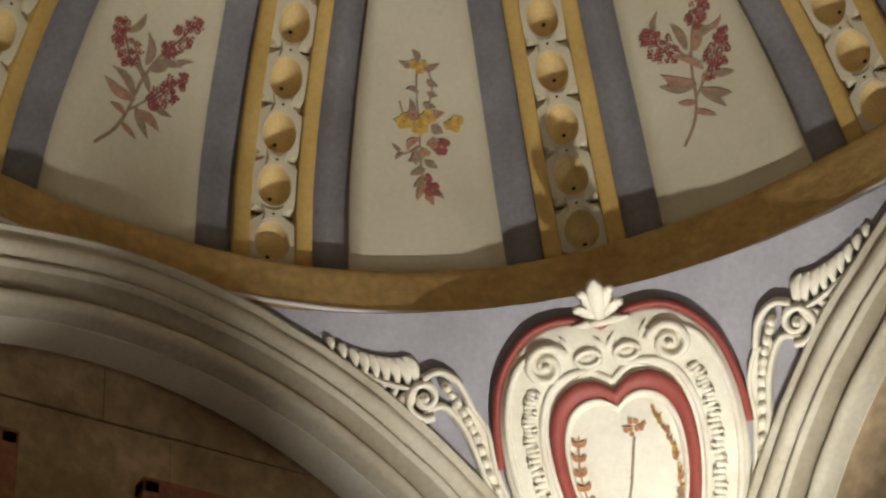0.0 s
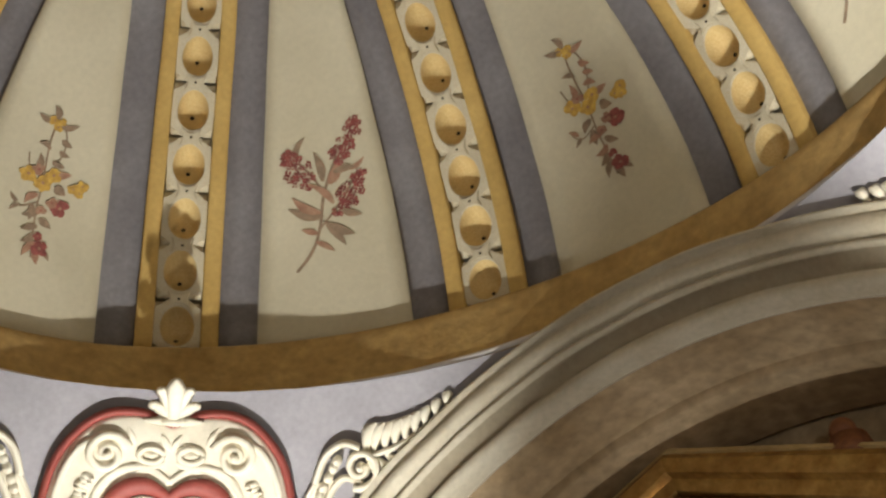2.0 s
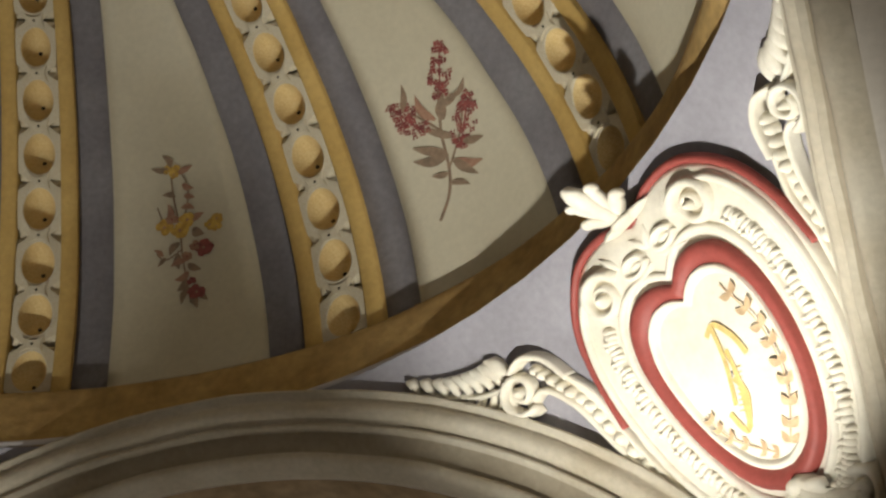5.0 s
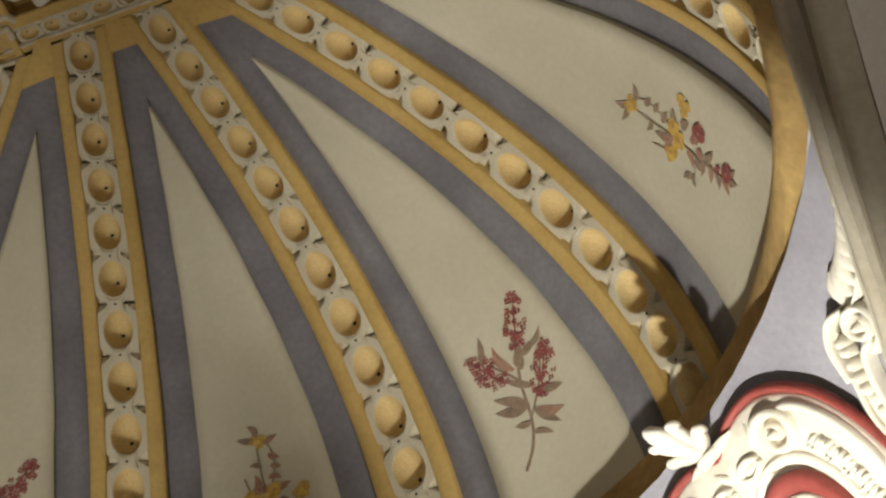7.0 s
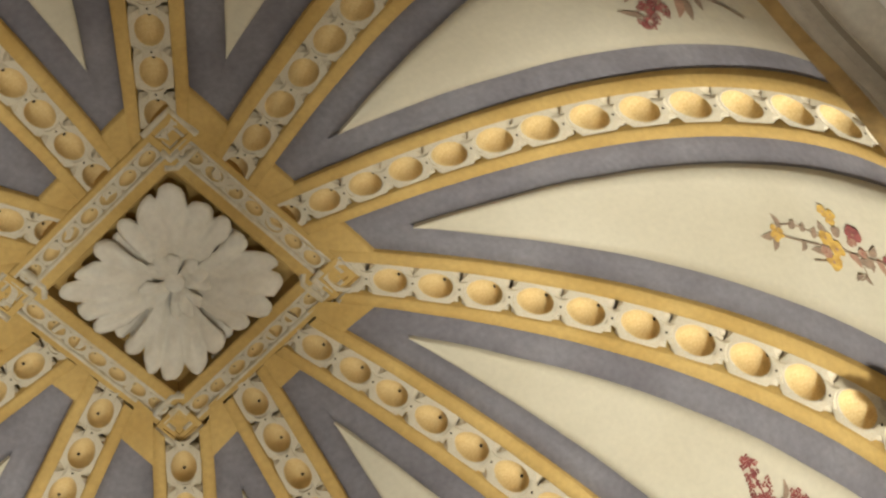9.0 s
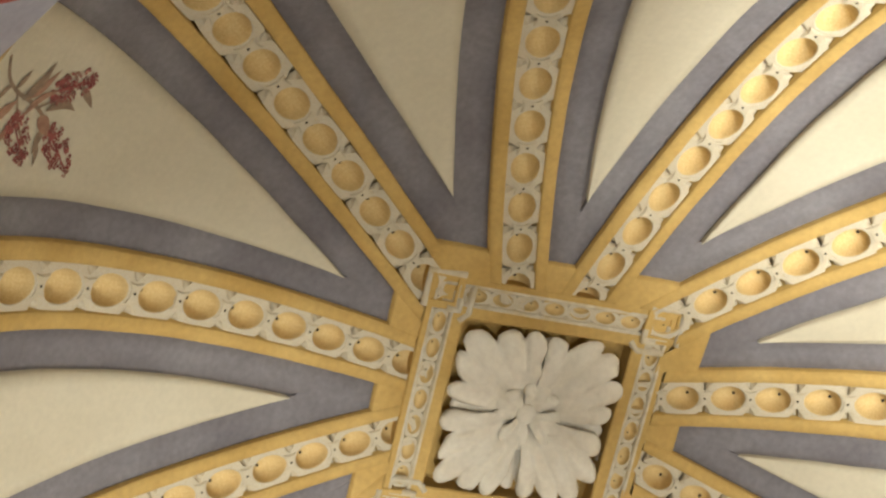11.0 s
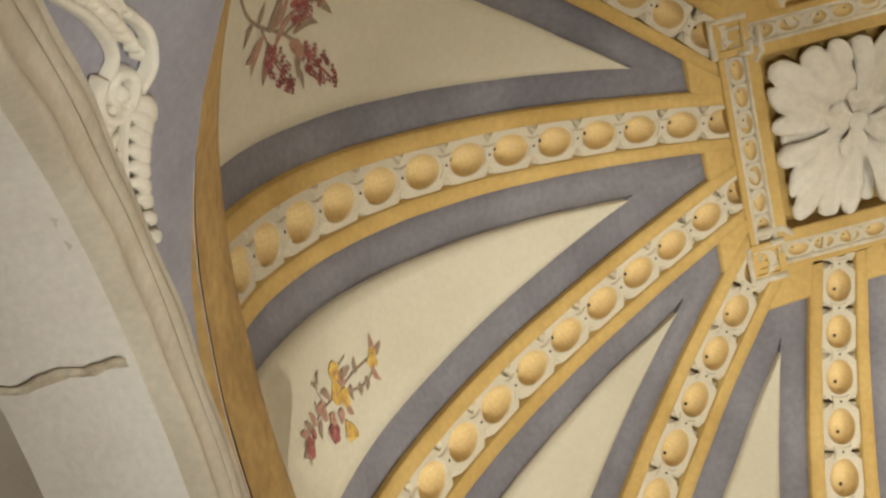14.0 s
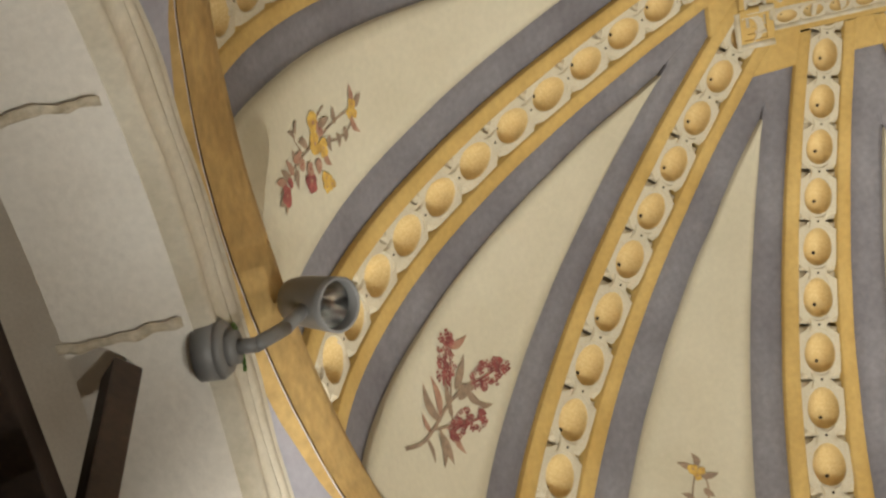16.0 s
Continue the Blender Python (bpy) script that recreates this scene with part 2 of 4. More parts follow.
def build_panel(i):
    """The cream field between two ribs and the slate groove round it."""
    def side_az(r, side):
        q = i + (1 if side > 0 else 0)
        return rib_az(q, r) - side * math.degrees((rib_half(r) + grey(i, r)) / r)
    bm = bmesh.new()
    rows = []
    for k in range(41):
        r = lerp(RD - 0.001, TIP[i], (k / 40) ** 1.9)
        a0, a1 = side_az(r, -1), side_az(r, 1)
        if a1 < a0:
            a0 = a1 = (a0 + a1) / 2
        wob = [math.degrees(0.0028 * noise.noise(Vector((i * 3.1, r * 7, e * 5.0))) / r) * min(1, (a1 - a0) / 3) for e in (-1, 1)]
        line = [D(a0 + wob[0], r, -0.02)] + [D(lerp(a0 + wob[0], a1 + wob[1], j / 8), r, PROUD - (0.003 if j in (0, 8) else 0) + 0.0022 * noise.noise(Vector((i, r * 4, j * 0.5)))) for j in range(9)] + [D(a1 + wob[1], r, -0.02)]
        rows.append(line)
    sheet(bm, rows)
    panel = part("panel", bm, CREAM, dome)
    bm = bmesh.new()
    for side in (-1, 1):
        q = i + (1 if side > 0 else 0)
        rows = []
        for k in range(45):
            t = (k / 44) ** 1.9
            line = []
            for u, off in ((-0.02, -0.012), (0.0, 0.0), (0.5, -0.002), (1.0, 0.0), (1.018, 0.006), (1.02, PROUD - 0.004)):
                r = RD - 0.001
                for _ in range(4):     # the upper end lies along the crown's frame
                    inner = rib_half(r) - 0.006
                    az = rib_az(q, r) - side * math.degrees(lerp(inner, rib_half(r) + grey(i, max(r, TIP[i])), u) / r)
                    mid = (rib_az(i, r) + rib_az(i + 1, r)) / 2
                    az = min(az, mid + 0.3) if side < 0 else max(az, mid - 0.3)
                    r = lerp(RD - 0.001, square_r(az, 0.432), t)
                line.append(D(az, r, off if r > TIP[i] else min(off, 0.0)))
            rows.append(line)
        sheet(bm, rows)
    part("border", bm, SLATE, panel, "slate grey painted groove")
    return panel


PANELS = {-150 + 30 * i: build_panel(i) for i in range(12)}

# ochre fields between the upper ends of the ribs
for i in range(12):
    bm = bmesh.new()
    rows = []
    for a, h in ((0.33, 0.021), (0.40, 0.022), (0.438, 0.021), (0.444, 0.018), (0.446, -0.012)):
        row = []
        for j in range(7):
            r = a
            for _ in range(4):
                half = math.degrees((rib_half(r) - 0.004) / r)
                az = lerp(rib_az(i, r) + half, rib_az(i + 1, r) - half, j / 6)
                r = square_r(az, a)
            row.append(D(az, r, h))
        rows.append(row)
    sheet(bm, rows)
    part("apron", bm, OCHRE, dome, "ochre field beside the crown's frame")

# one step of a rib's channel: a white plate with a hollow egg, notched at its corners
bm = bmesh.new()
EW, EL = 0.75, 0.78
quarter = ((1.0, 0.0), (1.0, 0.25), (1.0, 0.45), (0.98, 0.70), (0.76, 0.80), (0.58, 0.90), (0.50, 1.0), (0.22, 1.0))
edge = list(quarter) + [(0.0, 1.0)] + [(-x, y) for x, y in reversed(quarter)]
edge += [(-x, -y) for x, y in edge[1:-1]]
angles = [math.atan2(y / EL, x / EW) for x, y in edge]
rows = [[Vector((x / max(abs(x), abs(y)), y / max(abs(x), abs(y)), -0.30)) for x, y in edge], [Vector((x, y, 0.0)) for x, y in edge]]
for q, z in ((1.10, 0.02), (1.03, 0.05), (0.97, 0.0), (0.93, -0.20), (0.84, -0.46), (0.66, -0.72), (0.42, -0.90), (0.17, -0.98)):
    rows.append([Vector((q * EW * math.cos(t) * (1 - 0.06 * math.sin(t)), q * EL * math.sin(t), z)) for t in angles])
vs = sheet(bm, rows, True)
bm.faces.new(vs[-1])
bm.faces.ensure_lookup_table()
for k, face in enumerate(bm.faces):
    face.material_index = 0 if k < 4 * len(edge) else 1
    face.smooth = k >= 2 * len(edge)
# the drilled hole's shade as a dark boss, a little below the hollow's middle
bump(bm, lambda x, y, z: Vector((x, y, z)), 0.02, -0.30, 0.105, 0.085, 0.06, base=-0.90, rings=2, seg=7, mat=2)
bmesh.ops.triangulate(bm, faces=[f for f in bm.faces if len(f.verts) > 4])
bmesh.ops.recalc_face_normals(bm, faces=bm.faces)
EGG = bpy.data.meshes.new("egg")
bm.to_mesh(EGG)
bm.free()
for m in (DART, PALE, HOLE_SHADE):
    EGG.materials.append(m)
# dart: a waisted boss between two eggs, its drilled eye's shade a dark boss
bm = bmesh.new()
outline = [(-0.50, 0.30), (-0.40, 0.0), (-0.50, -0.30), (-0.2, -0.17), (0.2, -0.17), (0.50, -0.30), (0.40, 0.0), (0.50, 0.30), (0.2, 0.17), (-0.2, 0.17)]
vs = sheet(bm, [[Vector((x * k, y * k, z)) for x, y in outline] for k, z in ((1.0, -0.1), (1.0, 0.02), (0.86, 0.10))], True)
bm.faces.new(vs[-1])
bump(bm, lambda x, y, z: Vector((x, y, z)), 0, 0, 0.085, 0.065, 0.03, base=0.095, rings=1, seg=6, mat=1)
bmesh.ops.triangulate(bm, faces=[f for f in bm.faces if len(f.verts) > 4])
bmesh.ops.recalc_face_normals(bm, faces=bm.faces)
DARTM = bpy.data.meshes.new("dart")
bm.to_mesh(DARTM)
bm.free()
for m in (DART, HOLE_SHADE):
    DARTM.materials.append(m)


def climb(r, step):
    """Radius after step metres up a meridian."""
    while step > 0:
        slope = (dome_z(r - 0.004) - dome_z(r)) / 0.004
        step -= 0.004 * math.sqrt(1 + slope * slope)
        r -= 0.004
    return r


def build_rib(i):
    def fn(t, u, h):
        r = RD - 0.001
        for _ in range(4):
            az = rib_az(i, r) + math.degrees(u * rib_half(r) / r)
            r = lerp(RD - 0.001, square_r(az, 0.36), t ** 1.9)
        wob = 0.0018 * noise.noise(Vector((i * 1.7, r * 9, u * 3)))
        return D(az + math.degrees(0.0018 * noise.noise(Vector((i * 5.3, r * 8, u * 0.7))) / r), r, h + wob)
    prof = ((-1, -0.06), (-1, 0.018), (-0.97, 0.023), (-0.61, 0.025), (-0.575, 0.022), (-0.565, -0.056), (0.565, -0.056), (0.575, 0.022), (0.61, 0.025), (0.97, 0.023), (1, 0.018), (1, -0.06))
    bm = bmesh.new()
    rows = [[fn(k / 44, u, h) for u, h in prof] for k in range(45)]
    sheet(bm, rows)
    bm.faces.ensure_lookup_table()
    for k, face in enumerate(bm.faces):     # the channel's floor is white
        if k % (len(prof) - 1) == 5:
            face.material_index = 1
    rib = part("rib", bm, (OCHRE, DART), dome, "ochre rib with a channel of hollow eggs")
    # eggs and darts up the channel
    r = RD - 0.003
    rng = random.Random(i)
    stop = square_r(rib_az(i, 0.45), 0.36) - 0.05
    while r > stop:
        hw = rib_half(r)
        pitch = 0.099 + 0.039 * r
        for mesh, name, up_by in ((EGG, "egg", 0.5), (DARTM, "dart", 1.0)):
            q = climb(r, up_by * pitch)
            if q < stop - 0.01:
                continue
            c = rib_az(i, q)
            o = D(c, q, 0.017)
            up = (D(rib_az(i, q - 0.01), q - 0.01, 0.017) - o).normalized()
            side = (D(c + 0.5, q, 0.017) - o).normalized()
            out = side.cross(up)
            if out.dot(D(c, q, 0.05) - o) < 0:
                side, out = -side, -out
            side = up.cross(out)
            m = Matrix((side, up, out)).transposed().to_4x4()
            m = Matrix.Translation(o) @ m @ pose(0, 0, 0, 0, 0, rng.uniform(-2, 2)) @ Matrix.Diagonal((0.565 * hw, 0.5 * pitch * rng.uniform(0.98, 1.0), 0.056 * (hw / 0.11) ** 0.7, 1))
            ob = new(name, mesh)
            ob.parent = rib
            ob.matrix_local = m
        r = climb(r, pitch)
    return rib


for i in range(12):
    build_rib(i)


# ---- painted flowers ----
def mid_az(c, r):
    i = (c + 150) // 30
    return (rib_az(i, r) + rib_az(i + 1, r)) / 2


def panel_map(c, r0):
    """x along the ring, y up the dome, metres from the point at radius r0."""
    def M(x, y, h):
        r = r0
        for _ in range(6):
            slope = (dome_z(r - 0.005) - dome_z(min(r + 0.005, RD))) / 0.01
            r = min(r - y / 6 / math.sqrt(1 + slope * slope), RD - 0.004)
        r = min(r, RD - 0.004)
        return D(mid_az(c, r) + math.degrees(x / r), r, PROUD + 0.0030 + h)
    return M


def disc(bm, M, x, y, r, mat, n=9, rng=random, lift=0.0):
    vs = [bm.verts.new(M(x + r * rng.uniform(0.75, 1.15) * math.cos(2 * math.pi * i / n), y + r * rng.uniform(0.75, 1.15) * math.sin(2 * math.pi * i / n), lift)) for i in range(n)]
    bm.faces.new(vs).material_index = mat


def ribbon(bm, M, pts, half, mat, lift=0.0):
    rows = []
    for i, (x, y) in enumerate(pts):
        x0, y0 = pts[max(i - 1, 0)]
        x1, y1 = pts[min(i + 1, len(pts) - 1)]
        l = math.hypot(x1 - x0, y1 - y0) or 1
        rows.append([M(x - (y1 - y0) / l * half * s, y + (x1 - x0) / l * half * s, lift) for s in (-1, 1)])
    sheet(bm, rows, mat=mat)


def berries(bm, M, cx, cy, ax, ay, n, rng, half):
    """A long cluster of small red blossoms."""
    for k in range(n):
        t = rng.random()
        w = half * math.sin(math.pi * (0.15 + 0.75 * t)) * rng.uniform(-1, 1)
        l = math.hypot(ax, ay)
        x, y = cx + ax * t - ay / l * w, cy + ay * t + ax / l * w
        for p in range(4):
            a = p * math.pi / 2 + rng.random()
            disc(bm, M, x + 0.0045 * math.cos(a), y + 0.0045 * math.sin(a), 0.0031, 1, 5, rng, 0.0006)
    ribbon(bm, M, [(cx, cy), (cx + ax * 0.9, cy + ay * 0.9)], 0.0018, 1)


def red_sprig(c, sx):
    rng = random.Random(40 + c)
    M0 = panel_map(c, 1.615 if c > 0 else 1.572)
    M = lambda x, y, h: M0(x * sx * 1.35, y * 1.22, h)
    bm = bmesh.new()
    ribbon(bm, M, bez([(-0.075, -0.19), (-0.04, -0.145), (-0.02, -0.09), (-0.004, 0.0), (0.03, 0.09)]), 0.0035, 0, 0.0002)
    ribbon(bm, M, bez([(-0.02, -0.09), (0.03, -0.03), (0.06, 0.02)]), 0.0025, 0, 0.0002)
    ribbon(bm, M, bez([(-0.004, 0.0), (-0.03, 0.05), (-0.05, 0.08)]), 0.0025, 0, 0.0002)
    berries(bm, M, 0.02, -0.06, 0.065, 0.10, 60, rng, 0.027)
    berries(bm, M, -0.035, 0.015, -0.045, 0.10, 60, rng, 0.030)
    berries(bm, M, 0.025, 0.07, 0.055, 0.11, 60, rng, 0.026)
    for a, b, w in (((-0.01, -0.06), (-0.085, -0.03), 0.016), ((-0.015, -0.05), (-0.075, 0.0), 0.013), ((0.0, -0.08), (0.055, -0.115), 0.015), ((-0.005, -0.075), (0.035, -0.14), 0.012),
                    ((0.01, 0.02), (0.035, 0.075), 0.016), ((-0.005, 0.03), (-0.02, 0.11), 0.012), ((0.02, 0.05), (0.07, 0.055), 0.012), ((-0.06, 0.09), (-0.035, 0.15), 0.009), ((0.015, -0.03), (-0.04, 0.03), 0.010), ((0.03, -0.05), (0.075, -0.07), 0.011), ((-0.03, -0.12), (0.01, -0.15), 0.008), ((-0.025, -0.10), (-0.06, -0.085), 0.009), ((0.05, 0.05), (0.09, 0.075), 0.008)):
        leaflet(bm, M, a, b, w * 0.8, 0, rng.uniform(0.0003, 0.0009), rng.uniform(-0.15, 0.15), mat=rng.choice((2, 0, 0)), flat=True)
    part("flower_painting", bm, (LEAF, ROSE, PINK), PANELS[c], "painted sprig of small dark red blossoms with pinkish leaves", False)


def yellow_bouquet(c, sx):
    rng = random.Random(90 + c)
    M0 = panel_map(c, 1.615 if c > 0 else 1.585)
    M = lambda x, y, h: M0(x * sx * 1.28, y * 1.16, h)
    bm = bmesh.new()
    ribbon(bm, M, bez([(0.0, 0.18), (-0.005, 0.1), (0.0, 0.0), (0.0, -0.08), (0.01, -0.19)]), 0.002, 0, 0.0002)
    ribbon(bm, M, bez([(-0.01, 0.0), (-0.035, 0.03), (-0.045, 0.07)]), 0.0018, 0, 0.0002)
    ribbon(bm, M, bez([(0.0, -0.05), (-0.04, -0.07), (-0.06, -0.05)]), 0.0018, 0, 0.0002)
    ribbon(bm, M, bez([(0.01, 0.02), (0.03, 0.09), (0.025, 0.14), (0.0, 0.17)]), 0.0018, 0, 0.0002)
    for x, y, r, m in ((-0.035, 0.015, 0.020, 3), (0.0, 0.0, 0.020, 3), (0.02, 0.025, 0.018, 3), (-0.015, 0.032, 0.014, 2), (0.07, 0.0, 0.013, 3), (0.088, 0.012, 0.014, 3), (0.085, -0.008, 0.012, 3),
                       (-0.008, 0.165, 0.012, 3), (0.004, 0.150, 0.011, 3), (0.012, 0.165, 0.009, 3), (0.05, -0.055, 0.021, 1), (0.03, -0.045, 0.013, 2), (0.025, -0.165, 0.019, 1), (0.01, -0.07, 0.012, 2), (0.015, -0.135, 0.010, 1)):
        for p in range(5):
            a = 2 * math.pi * p / 5 + rng.random()
            disc(bm, M, x + 0.55 * r * math.cos(a), y + 0.55 * r * math.sin(a), 0.6 * r, m, 8, rng, 0.0006 + 0.0002 * p)
        disc(bm, M, x, y, 0.22 * r, 2 if m != 2 else 1, 6, rng, 0.002)
    for a, b, w in (((0.0, 0.17), (-0.015, 0.205), 0.008), ((-0.005, 0.165), (-0.045, 0.175), 0.008), ((0.01, 0.15), (0.05, 0.165), 0.008), ((0.02, 0.12), (0.045, 0.105), 0.008), ((0.0, 0.09), (-0.03, 0.10), 0.007),
                    ((0.02, 0.09), (0.045, 0.08), 0.007), ((0.01, 0.06), (0.04, 0.05), 0.008), ((-0.02, 0.03), (-0.02, 0.075), 0.008), ((0.03, 0.02), (0.06, 0.035), 0.009), ((0.03, 0.0), (0.055, -0.02), 0.012),
                    ((-0.005, -0.03), (-0.03, -0.06), 0.009), ((-0.01, -0.06), (-0.012, -0.10), 0.009), ((0.005, -0.08), (-0.03, -0.09), 0.008), ((0.01, -0.09), (0.04, -0.11), 0.009), ((0.01, -0.11), (-0.025, -0.125), 0.009),
                    ((0.005, -0.13), (-0.02, -0.155), 0.009), ((0.01, -0.15), (-0.012, -0.19), 0.008), ((0.02, -0.17), (0.025, -0.205), 0.008), ((0.03, -0.17), (0.05, -0.19), 0.006), ((-0.04, -0.065), (-0.06, -0.085), 0.005), ((-0.045, -0.06), (-0.065, -0.04), 0.005)):
        leaflet(bm, M, a, b, w, 0, rng.uniform(0.0003, 0.0012), rng.uniform(-0.2, 0.2), mat=rng.choice((0, 0, 0, 2)), flat=True)
    part("flower_painting", bm, (LEAF, ROSE, PINK, GOLDEN), PANELS[c], "painted bouquet of yellow flowers and red roses", False)


for c in PANELS:
    if c in (180, 120, 60, 0, -60, -120):
        red_sprig(c, -1)
    else:
        yellow_bouquet(c, -1)

# ---- crown of the dome ----
def square_ring(bm, prof, mat=0):
    rows = []
    for a, z in prof:
        rows.append([WC(sx * a, sy * a, z) for sx, sy in ((1, 1), (-1, 1), (-1, -1), (1, -1))])
    sheet(bm, rows, True, mat)


ZT = 1.220
bm = bmesh.new()
square_ring(bm, ((0.05, ZT + 0.07), (0.244, ZT + 0.07), (0.244, ZT + 0.004), (0.248, ZT), (0.280, ZT), (0.284, ZT + 0.032), (0.332, ZT + 0.032), (0.336, ZT), (0.352, ZT), (0.356, ZT + 0.004), (0.356, ZT + 0.06)))
bm.faces.new([bm.verts.new(WC(x, y, ZT + 0.071)) for x, y in ((0.25, 0.25), (-0.25, 0.25), (-0.25, -0.25), (0.25, -0.25))])
crown = tagged(obj("crown_frame", bm, OCHRE, False), "square ochre frame at the crown of the dome with white ornament", "ceiling frame", kind="structure")
crown_map = lambda x, y, h: WC(x, y, ZT - h)
for k in range(4):
    def side_map(x, y, h, k=k):
        a = k * math.pi / 2
        return crown_map(x * math.cos(a) - y * math.sin(a), x * math.sin(a) + y * math.cos(a), h - 0.012)
    bm = bmesh.new()
    for e in (-1, 1):
        ridge(bm, side_map, [(-0.315, 0.308 + 0.027 * e), (0.315, 0.308 + 0.027 * e)], 0.008, 0.015, seg=4)
    part("ornament", bm, DART, crown, "white stucco moulding")
    for j in range(7):
        o = side_map((j - 3) * 0.074, 0.308, 0.004)
        along = (side_map((j - 3) * 0.074 + 0.01, 0.308, 0.004) - o).normalized()
        out = Vector((0, 0, -1))
        m = Matrix((out.cross(along) * -1, along, out)).transposed().to_4x4()
        ob = new("egg", EGG)
        ob.parent = crown
        ob.matrix_local = Matrix.Translation(o) @ m @ Matrix.Diagonal((0.024, 0.037, 0.022, 1))
    bm = bmesh.new()
    ridge(bm, side_map, [(0.235, 0.335), (0.235, 0.258), (0.258, 0.235)], 0.011, 0.020, seg=4)
    ridge(bm, side_map, [(0.275, 0.335), (0.275, 0.275)], 0.008, 0.020, seg=4)
    part("corner_block", bm, DART, crown)

rose_map = lambda x, y, h: WC(x, y, ZT + 0.065 - h)
rosette = new("rosette")
rosette.location = WC(0, 0, ZT + 0.065)


def rosette_part(name, bm, label=""):
    for v in bm.verts:
        v.co -= rosette.location
    ob = part(name, bm, STUCCO, rosette, label)
    sol = ob.modifiers.new("thickness", "SOLIDIFY")
    sol.thickness = 0.007


rng = random.Random(5)


def acanthus(a, L, spread, lobes, rise, lift, limit=0.238):
    """One broad leaf with rounded lobes and furrows between them."""
    bm = bmesh.new()
    rows = []
    for i in range(15):
        q = i / 14
        row = []
        for j in range(lobes * 8 + 1):
            f = j / (lobes * 8)
            phi = (f * 2 - 1) * spread
            lobe = abs(math.sin(math.pi * lobes * f))
            d = a + phi
            reach = min(L * (1 - 0.18 * (f * 2 - 1) ** 2), limit / max(abs(math.cos(d)), abs(math.sin(d))))
            reach *= 0.86 + 0.14 * lobe ** 0.55 + 0.035 * math.sin(11 * phi + 5 * a)
            rad = 0.018 + (reach - 0.018) * q
            h = rise * math.sin(2.25 * q ** 0.85) + 0.016 * lobe ** 0.7 * q ** 0.9 * (1 - 0.3 * q) + 0.013 * noise.noise(Vector((rad * 34 * math.cos(d), rad * 34 * math.sin(d), a)))
            twist = 0.05 * math.sin(3 * phi + a) * q
            row.append(rose_map(rad * math.cos(d + twist), rad * math.sin(d + twist), lift + h))
        rows.append(row)
    sheet(bm, rows)
    return bm


for k in range(4):
    rosette_part("small_leaf", acanthus(math.pi / 2 * k + 0.05, 0.225, 0.50, 3, 0.040, 0.004))
for k in range(4):
    rosette_part("leaf", acanthus(math.pi / 2 * k + math.pi / 4 + rng.uniform(-0.04, 0.04), 0.300, 0.74, 5, 0.066, 0.010))
for k in range(4):
    rosette_part("inner_leaf", acanthus(math.pi / 2 * k + 0.35, 0.105, 0.70, 3, 0.026, 0.036))
bm = bmesh.new()
bump(bm, rose_map, 0, 0, 0.030, 0.030, 0.012, base=0.046, seg=14)
rosette_part("heart", bm)
for sx, sy in ((1, 1), (-1, 1), (-1, -1), (1, -1)):
    bm = bmesh.new()
    ear = ((0.262, 0.262), (0.372, 0.262), (0.372, 0.372), (0.262, 0.372))
    sheet(bm, [[WC(sx * (0.317 + (x - 0.317) * g), sy * (0.317 + (y - 0.317) * g), z) for x, y in ear] for g, z in ((1, ZT + 0.06), (1, ZT - 0.002), (0.95, ZT - 0.006), (0.62, ZT - 0.006), (0.56, ZT + 0.006), (0.05, ZT + 0.006))], True)
    part("corner_ear", bm, OCHRE, crown, "", False)
    bm = bmesh.new()
    em = lambda x, y, h: WC(sx * x, sy * y, ZT - h)
    ridge(bm, em, [(0.266, 0.365), (0.365, 0.365), (0.365, 0.266)], 0.010, 0.012, 0.006, seg=4)
    ridge(bm, em, [(0.266, 0.300), (0.266, 0.266), (0.300, 0.266)], 0.010, 0.012, 0.006, seg=4)
    part("ornament", bm, DART, crown)
tagged(rosette, "white stucco acanthus rosette in the crown's recess", "rosette")

# ---- ring ----
bm = bmesh.new()
BAND = ((0.06, 0, 0), (0.01, -0.004, 1), (-0.016, -0.002, 1), (-0.02, -0.010, 1), (-0.018, -0.035, 0.92), (-0.014, -0.075, 0.68), (-0.008, -0.115, 0.32), (-0.004, -0.146, 0.10))
EDGING = ((-0.004, -0.146, 0.10), (-0.009, -0.150, 0.12), (-0.007, -0.158, 0.08), (0.0, -0.162, 0.0))
UNDERSIDE = ((0.0, -0.162, 0.0), (0.012, -0.165, 0.0), (0.05, -0.171, 0.0), (0.11, -0.175, 0.0))
def set_back(az):
    """How far the ring's lower edge lies behind its lip on the south-east side."""
    return 0.060 * math.exp(-(((az + 230) % 360 - 180) / 34.0) ** 2)


def ring_pt(az, off, z, lean):
    a = radians(az)
    k = min(max(0.58 + 0.55 * math.cos(radians(az - 95)), 0), 1)
    n1 = noise.noise(Vector((math.cos(a) * 4, math.sin(a) * 4, z * 5)))
    n2 = noise.noise(Vector((math.cos(a) * 1.6, math.sin(a) * 1.6, 3)))
    n3 = noise.noise(Vector((math.cos(a) * 9, math.sin(a) * 9, z * 14)))
    low, high = swell(az), foot(az)
    dr, dz = lerp(low[0] + set_back(az), high[0], lean), lerp(low[1], high[1], lean)
    r = 1.70 + 0.028 * k * lean + off + 0.004 * n1 + 0.004 * n2 + 0.0025 * n3 + dr
    return W(r * math.cos(a), r * math.sin(a), z + 0.012 * k * max(lean * 1.6 - 0.6, 0) + 0.003 * n2 + dz)
sheet(bm, [[ring_pt(az * 1.2, *p) for az in range(300)] for p in BAND], True)
